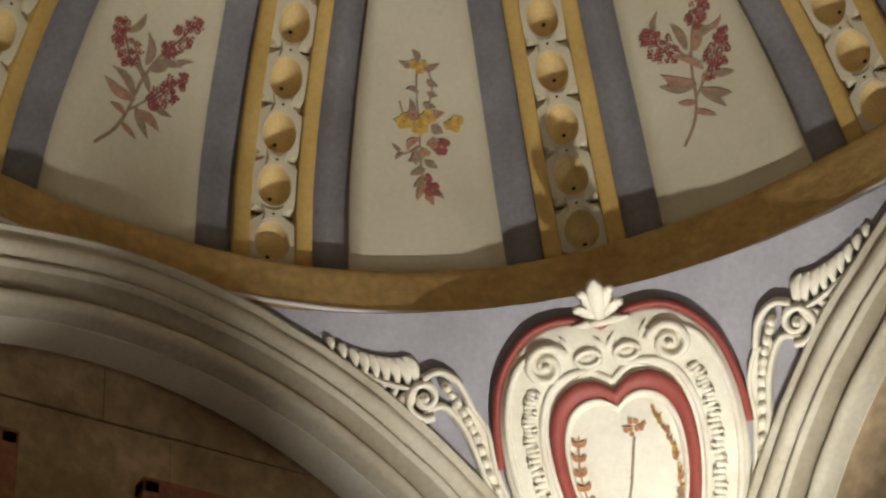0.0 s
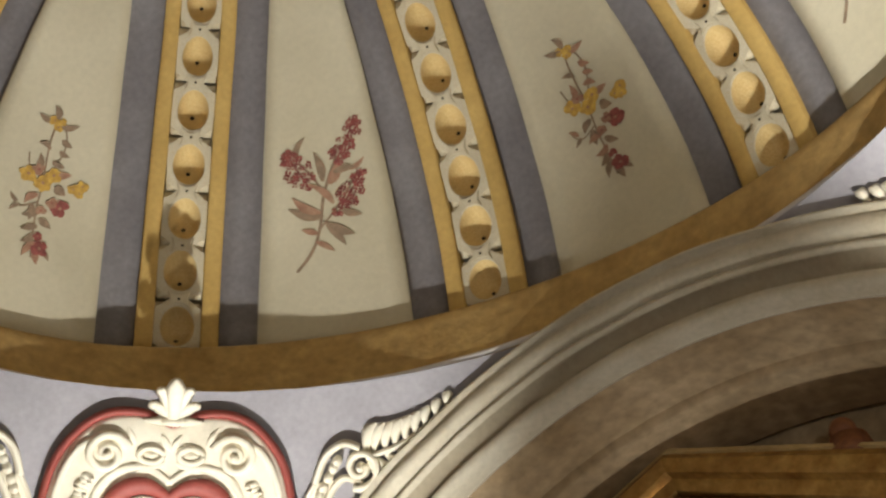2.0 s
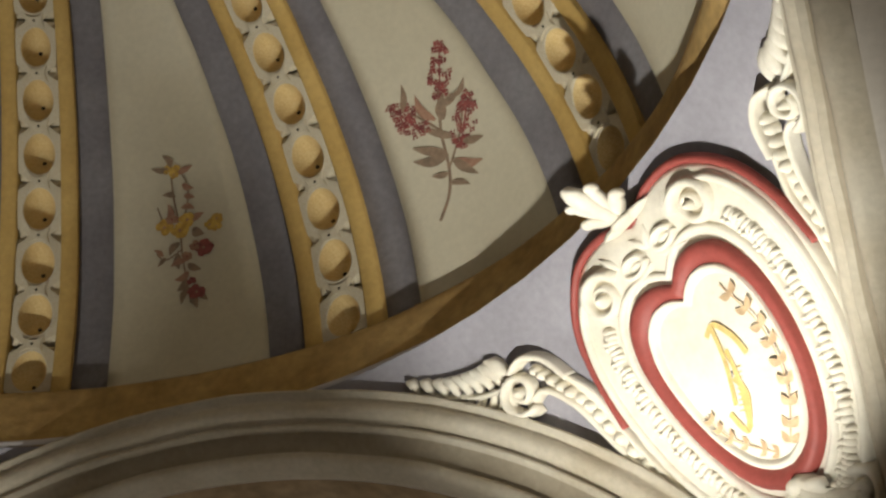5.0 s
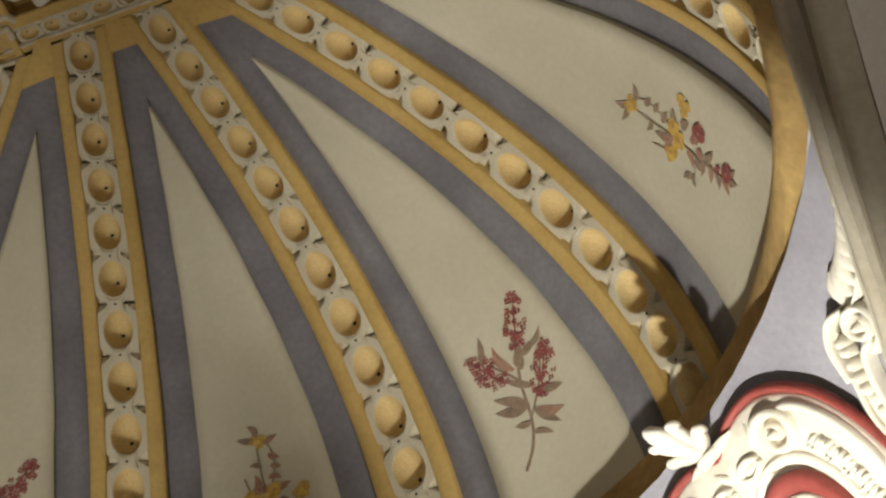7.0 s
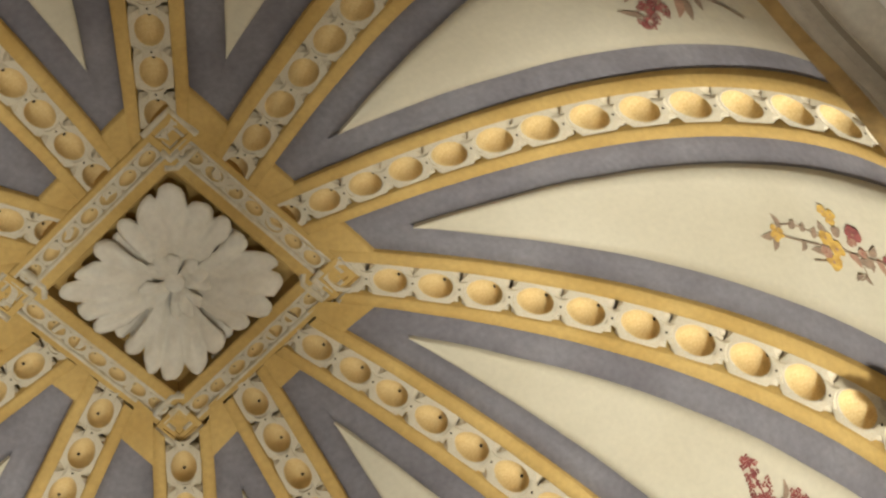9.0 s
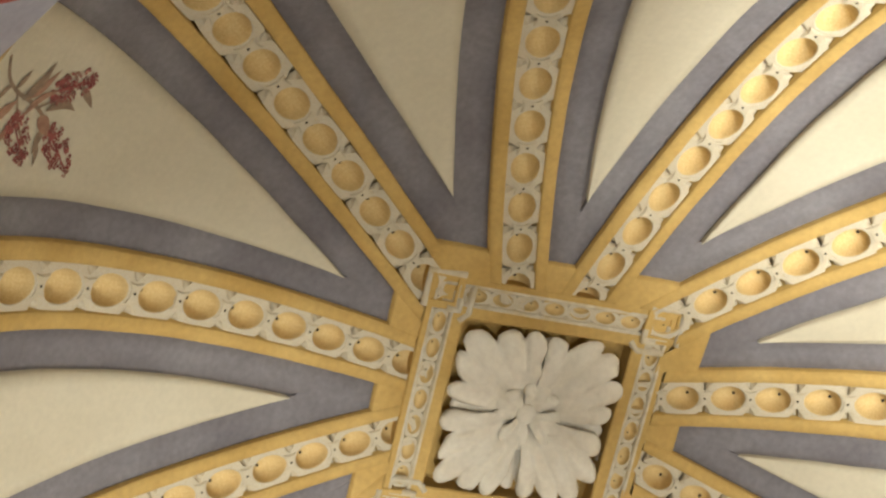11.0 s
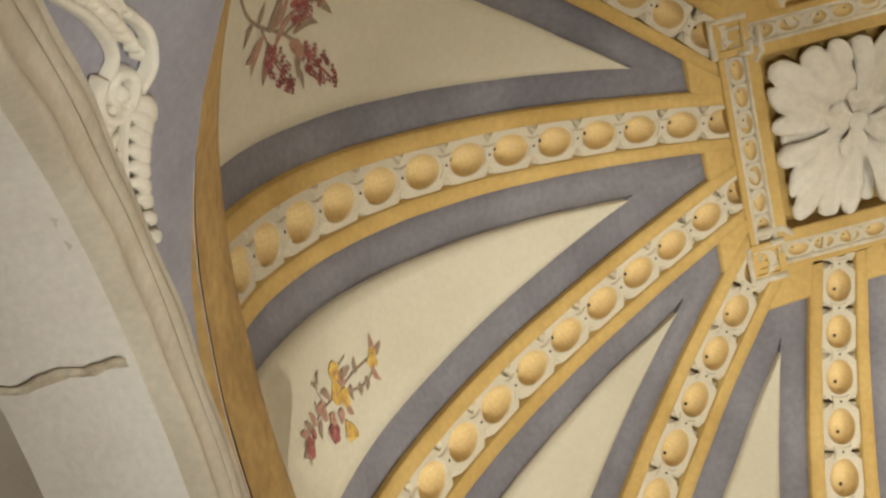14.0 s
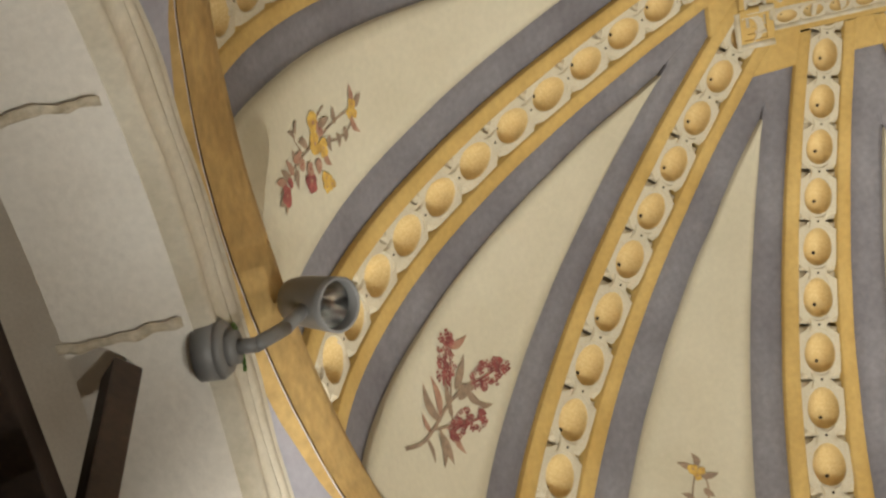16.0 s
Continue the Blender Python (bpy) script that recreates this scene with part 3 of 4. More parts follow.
ring = tagged(obj("ring_cornice", bm, RING), "ochre painted ring moulding at the foot of the dome", "cornice", kind="structure")
bm = bmesh.new()
def edge_pt(az, off, z, lean):
    thin = min(1, 0.05 + 1.6 * max(0.58 + 0.55 * math.cos(radians(az - 95)), 0))
    return ring_pt(az, lerp(-0.002, off, thin), lerp(-0.154, z, thin), lerp(0.08, lean, thin))
sheet(bm, [[edge_pt(az * 1.2, *p) for az in range(300)] for p in EDGING], True)
part("edge", bm, EDGE, ring, "pale lilac lower edge")
bm = bmesh.new()
sheet(bm, [[edge_pt(az * 1.2, *EDGING[-1]) for az in range(300)]] + [[ring_pt(az * 1.2, *p) for az in range(300)] for p in UNDERSIDE[1:]], True)
part("underside", bm, RING, ring)

# ---- pendentives ----
def PEN(az):
    """Local map of a pendentive: x to the right, y up, h out into the bay."""
    a, e = radians(az), radians(30.5)
    n0 = Vector((math.cos(a) * math.cos(e), math.sin(a) * math.cos(e), math.sin(e)))
    up = Vector((-math.cos(a) * math.sin(e), -math.sin(a) * math.sin(e), math.cos(e)))
    side = Vector((math.sin(a), -math.cos(a), 0))
    def M(x, y, h):
        d = (n0 * RS + side * x + up * y).normalized() * (RS - h)
        return W(d.x, d.y, d.z + ZC)
    return M


for i, az in enumerate(PENDENTIVES):
    bm = bmesh.new()
    rows = []
    for k in range(25):
        z = lerp(-0.165, ZC + 0.02, k / 24)
        r = math.sqrt(RS ** 2 - (z - ZC) ** 2)
        e = [math.degrees(math.acos(min((S_SOUTH if (az + q * 45) % 360 == 270 else S) / r, 1))) for q in (-1, 1)]
        row = []
        for j in range(17):
            b = az + lerp(-45 + e[0], 45 - e[1], j / 16)
            q = r + set_back(b) * min(max((z + 0.42) / 0.255, 0), 1) ** 2
            row.append(W(q * math.cos(radians(b)), q * math.sin(radians(b)), z))
        rows.append(row)
    sheet(bm, rows)
    tagged(obj("pendentive_%d" % (i + 1), bm, LILAC), "lilac grey plaster pendentive under the dome", "pendentive", kind="structure")

# ---- arches ----
def side_map_for(az, S=S):
    """x along the wall to the right seen from inside, z up, d into the bay."""
    a = radians(az)
    ca, sa = math.cos(a), math.sin(a)
    def M(x, z, d):
        return W(ca * (S - d) + sa * x, sa * (S - d) - ca * x, z)
    return M


ARCH_PROFILE = ((1.592, -0.06), (1.592, 0.044), (1.587, 0.056), (1.576, 0.059), (1.572, 0.046), (1.562, 0.046), (1.542, 0.057), (1.522, 0.055), (1.511, 0.046), (1.508, 0.034), (1.500, 0.034), (1.498, 0.044), (1.486, 0.044), (1.482, 0.034), (1.432, 0.004), (1.428, 0.026), (1.416, 0.031), (1.400, 0.028), (1.394, 0.016), (1.392, -0.05))


def build_arch(i, az, depth, soffit_mat, label):
    s = S_SOUTH if az == -90 else S
    M = side_map_for(az, s)
    less = RA - math.sqrt(RS ** 2 - s ** 2)
    bm = bmesh.new()
    rows = []
    for k in range(73):
        a = math.pi * k / 72
        w = 0.004 * noise.noise(Vector((az, k * 0.15, 1)))
        rows.append([M((p + w - less) * math.cos(a), ZC + (p + w - less) * math.sin(a), d * (0.85 if az == -90 else 1.6) + 0.006 * noise.noise(Vector((az, k * 0.4, p * 9)))) for p, d in ARCH_PROFILE])
    sheet(bm, rows)
    bm.faces.ensure_lookup_table()
    for k, face in enumerate(bm.faces):     # the flat fascia is painted taupe
        if ARCH_PROFILE[k % (len(ARCH_PROFILE) - 1)][0] == 1.482:
            face.material_index = 1
    arch = tagged(obj("arch_moulding_%d" % i, bm, (MOULD, MOULD if az == -90 else TAUPE)), "cream stucco arch moulding below the dome", "arch moulding", kind="structure")
    bm = bmesh.new()
    half = 2.6
    rin = 1.39 - less
    def outer(a):
        c, s = math.cos(a), math.sin(a)
        k = min(half / max(abs(c), 1e-6), (-0.10 - ZC) / max(s, 1e-6))
        return (k * c, ZC + k * s)
    for d in (-0.02, -depth):
        rows = []
        for k in range(49):
            a = math.pi * k / 48
            rows.append([M(rin * math.cos(a), ZC + rin * math.sin(a), d), M(*outer(a), d)])
        sheet(bm, rows)
        for s in (-1, 1):
            sheet(bm, [[M(s * rin, -ZR, d), M(s * half, -ZR, d)], [M(s * rin, ZC, d), M(s * half, ZC, d)]])
    wall = tagged(obj("wall_%d" % i, bm, PLASTER), "plastered wall with a round arch", "wall", kind="structure")
    bm = bmesh.new()
    rows = []
    for d in (-0.02, -depth * 0.5, -depth):
        row = [M(rin, -ZR, d), M(rin, ZC, d)] + [M(rin * math.cos(math.pi * k / 64), ZC + rin * math.sin(math.pi * k / 64), d) for k in range(1, 64)] + [M(-rin, ZC, d), M(-rin, -ZR, d)]
        rows.append(row)
    sheet(bm, rows)
    part("soffit", bm, soffit_mat, wall, label)
    return arch, wall


build_arch(1, 90, 0.46, STONE, "brown stone arch soffit")
build_arch(2, 0, 0.47, PLASTER, "pale plaster arch soffit")
south_arch, south_wall = build_arch(3, -90, 0.25, PLASTER, "white plaster arch soffit")
build_arch(4, 180, 0.13, STUCCO, "white plaster arch soffit")

# dirty joints between the blocks of the south soffit
MORTAR = material("brown_mortar", (0.40, 0.32, 0.21), var=0.25, scale=18, second=(0.56, 0.49, 0.38), bump=0.5)
for x0 in (0.52, 0.045, -0.40):
    bm = bmesh.new()
    rows = []
    for k in range(25):
        y = -1.752 - 0.228 * k / 24
        c = x0 + 0.012 * noise.noise(Vector((x0 * 9, k * 0.22, 0)))
        w = 0.010 + 0.005 * noise.noise(Vector((x0 * 5, k * 0.5, 4)))
        rows.append([W(c + w * q, y, ZC + math.sqrt(1.352 ** 2 - (c + w * q) ** 2) - h) for q, h in ((-1, -0.004), (-0.7, 0.0015), (0, 0.003), (0.7, 0.0015), (1, -0.004))])
    sheet(bm, rows)
    part("joint", bm, MORTAR, south_wall, "dirty brown mortar joint")

# second, smaller ring of stone inside the north arch
M1 = side_map_for(90)
bm = bmesh.new()
sheet(bm, [[M1(q * math.cos(math.pi * k / 64), ZC + q * math.sin(math.pi * k / 64), d) for k in range(65)] for q, d in ((1.395, -0.215), (1.365, -0.22), (1.36, -0.23), (1.36, -0.47))])
tagged(obj("inner_arch", bm, STONE), "brown stone inner arch of the niche", "arch", kind="structure")

# ---- stucco cartouches ----
HEART = bez([(0.0, 0.235), (0.05, 0.268), (0.11, 0.270), (0.165, 0.235), (0.197, 0.165), (0.205, 0.08), (0.195, -0.03), (0.165, -0.14), (0.115, -0.235), (0.055, -0.285), (0.0, -0.30)], 4)
HEART = [(x * 0.93, y * 0.95) for x, y in HEART]
HEART = HEART + [(-x, y) for x, y in reversed(HEART[1:-1])]


def grown(points, k):
    return [(x * k, (y + 0.01) * k - 0.01) for x, y in points]


def build_cartouche(az, label, emblem, paints):
    P = PEN(az)
    low, flat_k = (0.10, 0.55) if az == -45 else (0, 1)
    M = lambda x, y, h: P(x, y - low, h * flat_k)
    root = new("cartouche")
    root.location = M(0, 0, 0)
    root.rotation_mode = "XYZ"
    inv = Matrix.Translation(root.location).inverted()

    def add(name, bm, mat, label="", under=None):
        for v in bm.verts:
            v.co = inv @ v.co
        return part(name, bm, mat, under or root, label)

    # backing shield
    bm = bmesh.new()
    back = [(x * 1.0, y) for x, y in bez([(0.0, 0.415), (0.10, 0.445), (0.20, 0.425), (0.285, 0.34), (0.325, 0.22), (0.335, 0.08), (0.315, -0.06), (0.265, -0.20), (0.185, -0.33), (0.09, -0.41), (0.0, -0.43)], 4)]
    back = back + [(-x, y) for x, y in reversed(back[1:-1])]
    sheet(bm, [[M(x * k, y * k, h) for x, y in back] for k, h in ((1.0, -0.02), (1.0, 0.035), (0.97, 0.045), (0.80, 0.052), (0.5, 0.05))], True)
    shield = add("shield", bm, STUCCO)
    # red outer edge along the top
    bm = bmesh.new()
    for s in (-1, 1):
        ridge(bm, M, bez([(0.0, 0.418), (0.10 * s, 0.452), (0.205 * s, 0.435), (0.295 * s, 0.345), (0.335 * s, 0.225), (0.347 * s, 0.08)], 7), 0.016, 0.030, 0.022, taper=(0.9, 0.7))
    add("outer_rim", bm, RED, "red painted rim")
    # red heart and its field
    bm = bmesh.new()
    sheet(bm, [[M(x, y, h) for x, y in grown(HEART, k)] for k, h in ((1.06, 0.045), (1.05, 0.072), (0.99, 0.082), (0.90, 0.070), (0.85, 0.058), (0.84, 0.048))], True)
    heart = add("heart_rim", bm, RED, "red painted heart-shaped rim")
    bm = bmesh.new()
    sheet(bm, [[M(x, y, h) for x, y in grown(HEART, k)] for k, h in ((0.875, 0.060), (0.862, 0.072), (0.835, 0.075), (0.81, 0.066), (0.78, 0.056))], True)
    add("fillet", bm, STUCCO)
    bm = bmesh.new()
    vs = sheet(bm, [[M(x, y, h) for x, y in grown(HEART, k)] for k, h in ((0.80, 0.056), (0.6, 0.066), (0.3, 0.072), (0.02, 0.074))], True)
    field = add("medallion", bm, STUCCO)
    FM = lambda x, y, h: M(x, y, 0.0715 + 0.004 * max(0, 1 - (x * x + y * y) / 0.05) - 0.010 * max(0, (x * x + y * y - 0.012) / 0.03) + h)
    bm = bmesh.new()
    rng = random.Random(az)
    emblem(bm, FM, rng)
    add("emblem", bm, paints, "painted emblem with leafy sprays", field)
    # bead garland round the heart
    line = grown(HEART, 1.33)
    for i in range(0, len(line)):
        x, y = line[i]
        if y > 0.27:
            continue
        x1, y1 = line[(i + 1) % len(line)]
        rot = math.atan2(y1 - y, x1 - x)
        for q in (0.0, 0.5):
            bx, by = x + (x1 - x) * q, y + (y1 - y) * q
            bm = bmesh.new()
            bump(bm, M, bx, by, 0.0135, 0.021, 0.022, rot, 0.044, seg=8)
            px, py = -(y1 - y), x1 - x
            l = math.hypot(px, py) or 1
            bump(bm, M, bx + px / l * 0.012 * (1 if i % 2 else -1), by + py / l * 0.012 * (1 if i % 2 else -1), 0.009, 0.011, 0.030, rot, 0.044, seg=7)
            add("bead", bm, STUCCO)
    bm = bmesh.new()
    ridge(bm, M, [(x, y) for x, y in grown(HEART, 1.16)] + [grown(HEART, 1.16)[0]], 0.012, 0.020, 0.046, seg=4)
    for s in (-1, 1):
        ridge(bm, M, [(s * x, y) for x, y in bez([(0.16, 0.395), (0.25, 0.35), (0.302, 0.24), (0.315, 0.09), (0.29, -0.08), (0.23, -0.23), (0.15, -0.35)], 6)], 0.012, 0.022, 0.040, seg=4)
    add("inner_moulding", bm, STUCCO)
    # top volutes and ovals
    for s in (-1, 1):
        bm = bmesh.new()
        ridge(bm, M, [(s * x, y) for x, y in spiral(0.175, 0.335, 0.062, 0.010, math.pi * 0.9, -1.6)], 0.014, 0.032, 0.045, taper=(1.1, 0.7))
        bump(bm, M, s * 0.175, 0.335, 0.016, 0.016, 0.045, base=0.045)
        add("volute", bm, STUCCO)
        bm = bmesh.new()
        ridge(bm, M, [(s * 0.055 + 0.034 * math.cos(t), 0.335 + 0.021 * math.sin(t)) for t in (2 * math.pi * i / 16 for i in range(17))], 0.009, 0.024, 0.048, seg=4)
        bump(bm, M, s * 0.055, 0.335, 0.022, 0.012, 0.016, base=0.046)
        leaflet(bm, M, (s * 0.015, 0.315), (s * 0.10, 0.285), 0.014, 0.02, 0.05)
        leaflet(bm, M, (s * 0.095, 0.36), (s * 0.125, 0.415), 0.012, 0.02, 0.045)
        leaflet(bm, M, (s * 0.0, 0.345), (s * 0.03, 0.395), 0.012, 0.02, 0.045)
        add("oval", bm, STUCCO)
    # palmette on top
    for k in range(-2, 3):
        bm = bmesh.new()
        a = math.pi / 2 - k * 0.52
        L = (0.115, 0.10, 0.085)[abs(k)]
        tip = (0.8 * L * math.cos(a), 0.440 + L * math.sin(a) * 1.05)
        PM = lambda x, y, h: M(x, y, h + 0.05 + 0.09 * max(0, (y - 0.43) / 0.12))
        leaflet(bm, PM, (0.0, 0.435), tip, 0.018, 0.028, 0.0, blunt=True)
        bump(bm, PM, tip[0] * 0.98, tip[1] - 0.006, 0.017, 0.015, 0.026, base=-0.004)
        pal = add("palmette_leaf", bm, STUCCO, "white stucco palmette leaf")
        mod = pal.modifiers.new("thickness", "SOLIDIFY")
        mod.thickness = 0.012
    bm = bmesh.new()
    bump(bm, M, 0, 0.432, 0.045, 0.018, 0.06, base=0.03)
    for s in (-1, 1):
        leaflet(bm, M, (0, 0.43), (s * 0.085, 0.432), 0.015, 0.035, 0.04)
    pal = add("palmette_foot", bm, STUCCO)
    mod = pal.modifiers.new("thickness", "SOLIDIFY")
    mod.thickness = 0.012
    # side brackets with leaves
    for s in (-1, 1):
        bm = bmesh.new()
        F = lambda pts: [(s * x, y) for x, y in pts]
        ridge(bm, M, F(bez([(0.535, 0.275), (0.475, 0.285), (0.425, 0.20), (0.395, 0.07), (0.355, -0.07), (0.29, -0.22), (0.20, -0.36), (0.12, -0.43)], 6)), 0.011, 0.040, 0.005, seg=4)
        ridge(bm, M, F(bez([(0.40, 0.27), (0.365, 0.19), (0.36, 0.08), (0.325, -0.07), (0.265, -0.22), (0.185, -0.34)], 6)), 0.009, 0.034, 0.005, seg=4)
        ridge(bm, M, F(bez([(0.40, 0.27), (0.425, 0.345), (0.475, 0.385), (0.525, 0.375)], 6)), 0.012, 0.050, 0.005, seg=4)
        ridge(bm, M, F(spiral(0.530, 0.320, 0.060, 0.012, -math.pi * 0.6, 1.4)), 0.014, 0.055, 0.01, taper=(1, 0.7))
        bump(bm, M, s * 0.530, 0.320, 0.017, 0.017, 0.060, base=0.01)
        sheet(bm, [[M(s * x, y, 0.022) for x, y in p] for p in zip(bez([(0.40, 0.27), (0.365, 0.19), (0.36, 0.08), (0.325, -0.07), (0.265, -0.22), (0.185, -0.34)], 3), bez([(0.475, 0.285), (0.425, 0.20), (0.395, 0.07), (0.355, -0.07), (0.29, -0.22), (0.20, -0.36)], 3))])
        mid = bez([(0.46, 0.335), (0.425, 0.26), (0.398, 0.18), (0.378, 0.07), (0.34, -0.07), (0.278, -0.22), (0.195, -0.35)], 3)
        for i, (x, y) in enumerate(mid[:-1]):
            x1, y1 = mid[i + 1]
            rot = math.atan2(y1 - y, (x1 - x) * s)
            bump(bm, M, s * x, y, 0.020, 0.0145, 0.028 if i > 4 else 0.042, rot, 0.018, seg=8)
        add("bracket", bm, STUCCO)
        bm = bmesh.new()
        stem = F(bez([(0.545, 0.35), (0.63, 0.385), (0.72, 0.445), (0.81, 0.53)], 6))
        ridge(bm, M, stem, 0.008, 0.040, 0.008, taper=(1.2, 0.4), seg=4)
        n = len(stem)
        for i in range(0, n - 1, 2):
            t = i / (n - 1)
            x, y = stem[i]
            x1, y1 = stem[i + 1]
            ang = math.atan2(y1 - y, x1 - x)
            L = 0.105 * (1 - 0.55 * t)
            for e in (-1, 1):
                a = ang + e * (0.95 - 0.25 * t)
                leaflet(bm, M, (x, y), (x + L * math.cos(a), y + L * math.sin(a)), 0.025 * (1 - 0.35 * t), 0.036, 0.012, 0.12 * e, blunt=True)
        leaf = add("leaf", bm, STUCCO, "white stucco acanthus leaf")
        mod = leaf.modifiers.new("thickness", "SOLIDIFY")
        mod.thickness = 0.014
        # foot scroll
        bm = bmesh.new()
        ridge(bm, M, F(spiral(0.115, -0.405, 0.058, 0.012, math.pi * 0.5, -1.3)), 0.018, 0.055, 0.02)
        bump(bm, M, s * 0.115, -0.405, 0.02, 0.02, 0.06, base=0.02)
        add("foot_scroll", bm, STUCCO)
    bm = bmesh.new()
    for k in range(5):
        a = -math.pi / 2 + (k - 2) * 0.5
        leaflet(bm, M, (0, -0.33), (0.15 * math.cos(a), -0.33 + 0.19 * math.sin(a)), 0.034, 0.045, 0.05, blunt=True)
        leaflet(bm, M, (0, -0.30), (0.07 * math.cos(a), -0.30 + 0.09 * math.sin(a)), 0.022, 0.045, 0.075, blunt=True)
    bump(bm, M, 0, -0.31, 0.035, 0.03, 0.06, base=0.06)
    add("foot_leaf", bm, STUCCO)
    return tagged(root, label, "cartouche", "cartouches of the pendentives")


def spray(bm, M, pts, mat, rng, L=0.03, w=0.008):
    ribbon(bm, M, bez(pts), 0.0022, mat, 0.0005)
    line = bez(pts, 3)
    for i in range(len(line) - 1):
        (x, y), (x1, y1) = line[i], line[i + 1]
        a = math.atan2(y1 - y, x1 - x)
        for e in (-1, 1):
            b = a + e * rng.uniform(0.6, 0.95)
            leaflet(bm, M, (x, y), (x + L * math.cos(b), y + L * math.sin(b)), w, 0, 0.0008, 0.1 * e, mat=mat, flat=True)


def emblem_stem(bm, M, rng):
    ribbon(bm, M, [(-0.045, -0.15), (0.0, -0.02), (0.022, 0.07), (0.03, 0.10)], 0.0035, 0, 0.0006)
    for k in range(16):
        a = rng.random() * 6.28
        q = 0.03 * math.sqrt(rng.random())
        disc(bm, M, 0.035 + q * math.cos(a), 0.125 + 0.8 * q * math.sin(a), 0.008, 1, 6, rng, 0.001)
    spray(bm, M, [(-0.06, -0.20), (-0.115, -0.10), (-0.135, 0.02), (-0.12, 0.13)], 1, rng, 0.03, 0.007)
    for k in range(70):
        t = rng.random()
        x = 0.06 + 0.075 * math.sin(math.pi * (0.1 + 0.75 * t))
        y = lerp(-0.20, 0.16, t)
        a = rng.uniform(0.9, 2.2)
        leaflet(bm, M, (x, y), (x + 0.022 * math.cos(a), y + 0.022 * math.sin(a)), 0.004, 0, 0.0008, 0.1, mat=rng.choice((2, 3, 1)), flat=True)


def emblem_lyre(bm, M, rng):
    for off in (-0.03, 0.03):
        ribbon(bm, M, bez([(-0.04, off - 0.10), (0.0, off - 0.01), (0.02, off + 0.07)]), 0.006, 2, 0.0008)
    ribbon(bm, M, bez([(-0.065, -0.075), (-0.05, -0.13), (0.0, -0.07), (-0.005, -0.02)]), 0.007, 2, 0.001)
    ribbon(bm, M, bez([(-0.005, 0.09), (0.03, 0.10), (0.055, 0.05), (0.06, 0.0)]), 0.007, 2, 0.001)
    for k in range(9):
        ribbon(bm, M, [(0.015 - 0.055 * k / 8, -0.005 - 0.08 * k / 8), (0.03 - 0.055 * k / 8, -0.012 - 0.08 * k / 8)], 0.0018, 2, 0.001)
    spray(bm, M, [(0.02, -0.21), (0.10, -0.11), (0.13, 0.02), (0.10, 0.16)], 1, rng, 0.032, 0.009)
    spray(bm, M, [(-0.02, -0.21), (-0.10, -0.12), (-0.125, -0.04)], 3, rng, 0.024, 0.006)


build_cartouche(135, "white stucco cartouche with red heart rim and painted flower stem", emblem_stem, (LEAF, EMBLEM_BROWN, GOLDEN, PINK))
build_cartouche(45, "white stucco cartouche with red heart rim and painted golden lyre", emblem_lyre, (LEAF, OVERLIT, OVERLIT_GOLD, OVERLIT))
build_cartouche(-45, "white stucco cartouche with red heart rim beside the pale arch", emblem_stem, (LEAF, EMBLEM_BROWN, GOLDEN, PINK))


# ---- small box helper ----
def box(bm, m, sx, sy, sz, bevel=0.0, mat=0):
    made = bmesh.ops.create_cube(bm, size=1.0, matrix=m @ Matrix.Diagonal((sx, sy, sz, 1)))
    if bevel:
        edges = list({e for v in made["verts"] for e in v.link_edges})
        bmesh.ops.bevel(bm, geom=edges, offset=bevel, segments=2, affect="EDGES", profile=0.7)


def rod(bm, a, b, r0, r1=None, seg=20, cap=True):
    a, b = Vector(a), Vector(b)
    r1 = r0 if r1 is None else r1
    q = (b - a).to_track_quat("Z", "Y")
    rows = [[p + q @ Vector((r * math.cos(t), r * math.sin(t), 0)) for t in (2 * math.pi * i / seg for i in range(seg))] for p, r in ((a, r0), (b, r1))]
    vs = sheet(bm, rows, True)
    if cap:
        bm.faces.new(vs[0])
        bm.faces.new(vs[1])


# ---- spotlight on the arch moulding ----
GLASS = bpy.data.materials.new("lamp_glass")
GLASS.use_nodes = True
GLASS.node_tree.nodes["Principled BSDF"].inputs["Transmission Weight"].default_value = 1.0
GLASS.node_tree.nodes["Principled BSDF"].inputs["Roughness"].default_value = 0.08
MIRROR = material("lamp_reflector", (0.8, 0.8, 0.78), rough=0.15, metal=1.0, var=0.02, stains=0.05, bump=0.0)
GREEN = material("green_wire", (0.10, 0.22, 0.04), rough=0.5, var=0.05)
base = Vector((-0.030, -1.672, ZR - 0.370))
head = Vector((-0.120, -1.515, ZR - 0.120))
aim = Vector((0.136, 0.689, -0.708)).normalized()
lamp = new("spotlight")
lamp.location = base
def add_lamp(name, bm, mat, label="", under=None):
    for v in bm.verts:
        v.co -= base
    return part(name, bm, mat, under or lamp, label)
out = Vector((0.001, 0.972, -0.236)).normalized()
bm = bmesh.new()
rod(bm, base - out * 0.050, base - out * 0.010, 0.056, 0.056, 28)
rod(bm, base - out * 0.010, base + out * 0.004, 0.056, 0.046, 28)
rod(bm, base + out * 0.002, base + out * 0.022, 0.034, 0.030, 24)
add_lamp("base_plate", bm, GREY_METAL)
bm = bmesh.new()
elbow = base + out * 0.055
for a, b in ((base + out * 0.02, elbow), (elbow, lerp(elbow, head, 0.45) + Vector((0, 0, -0.012))), (lerp(elbow, head, 0.45) + Vector((0, 0, -0.012)), head - aim * 0.02)):
    rod(bm, a, b, 0.014, 0.014, 14)
add_lamp("arm", bm, GREY_METAL)
bm = bmesh.new()
q = aim.to_track_quat("Z", "Y")
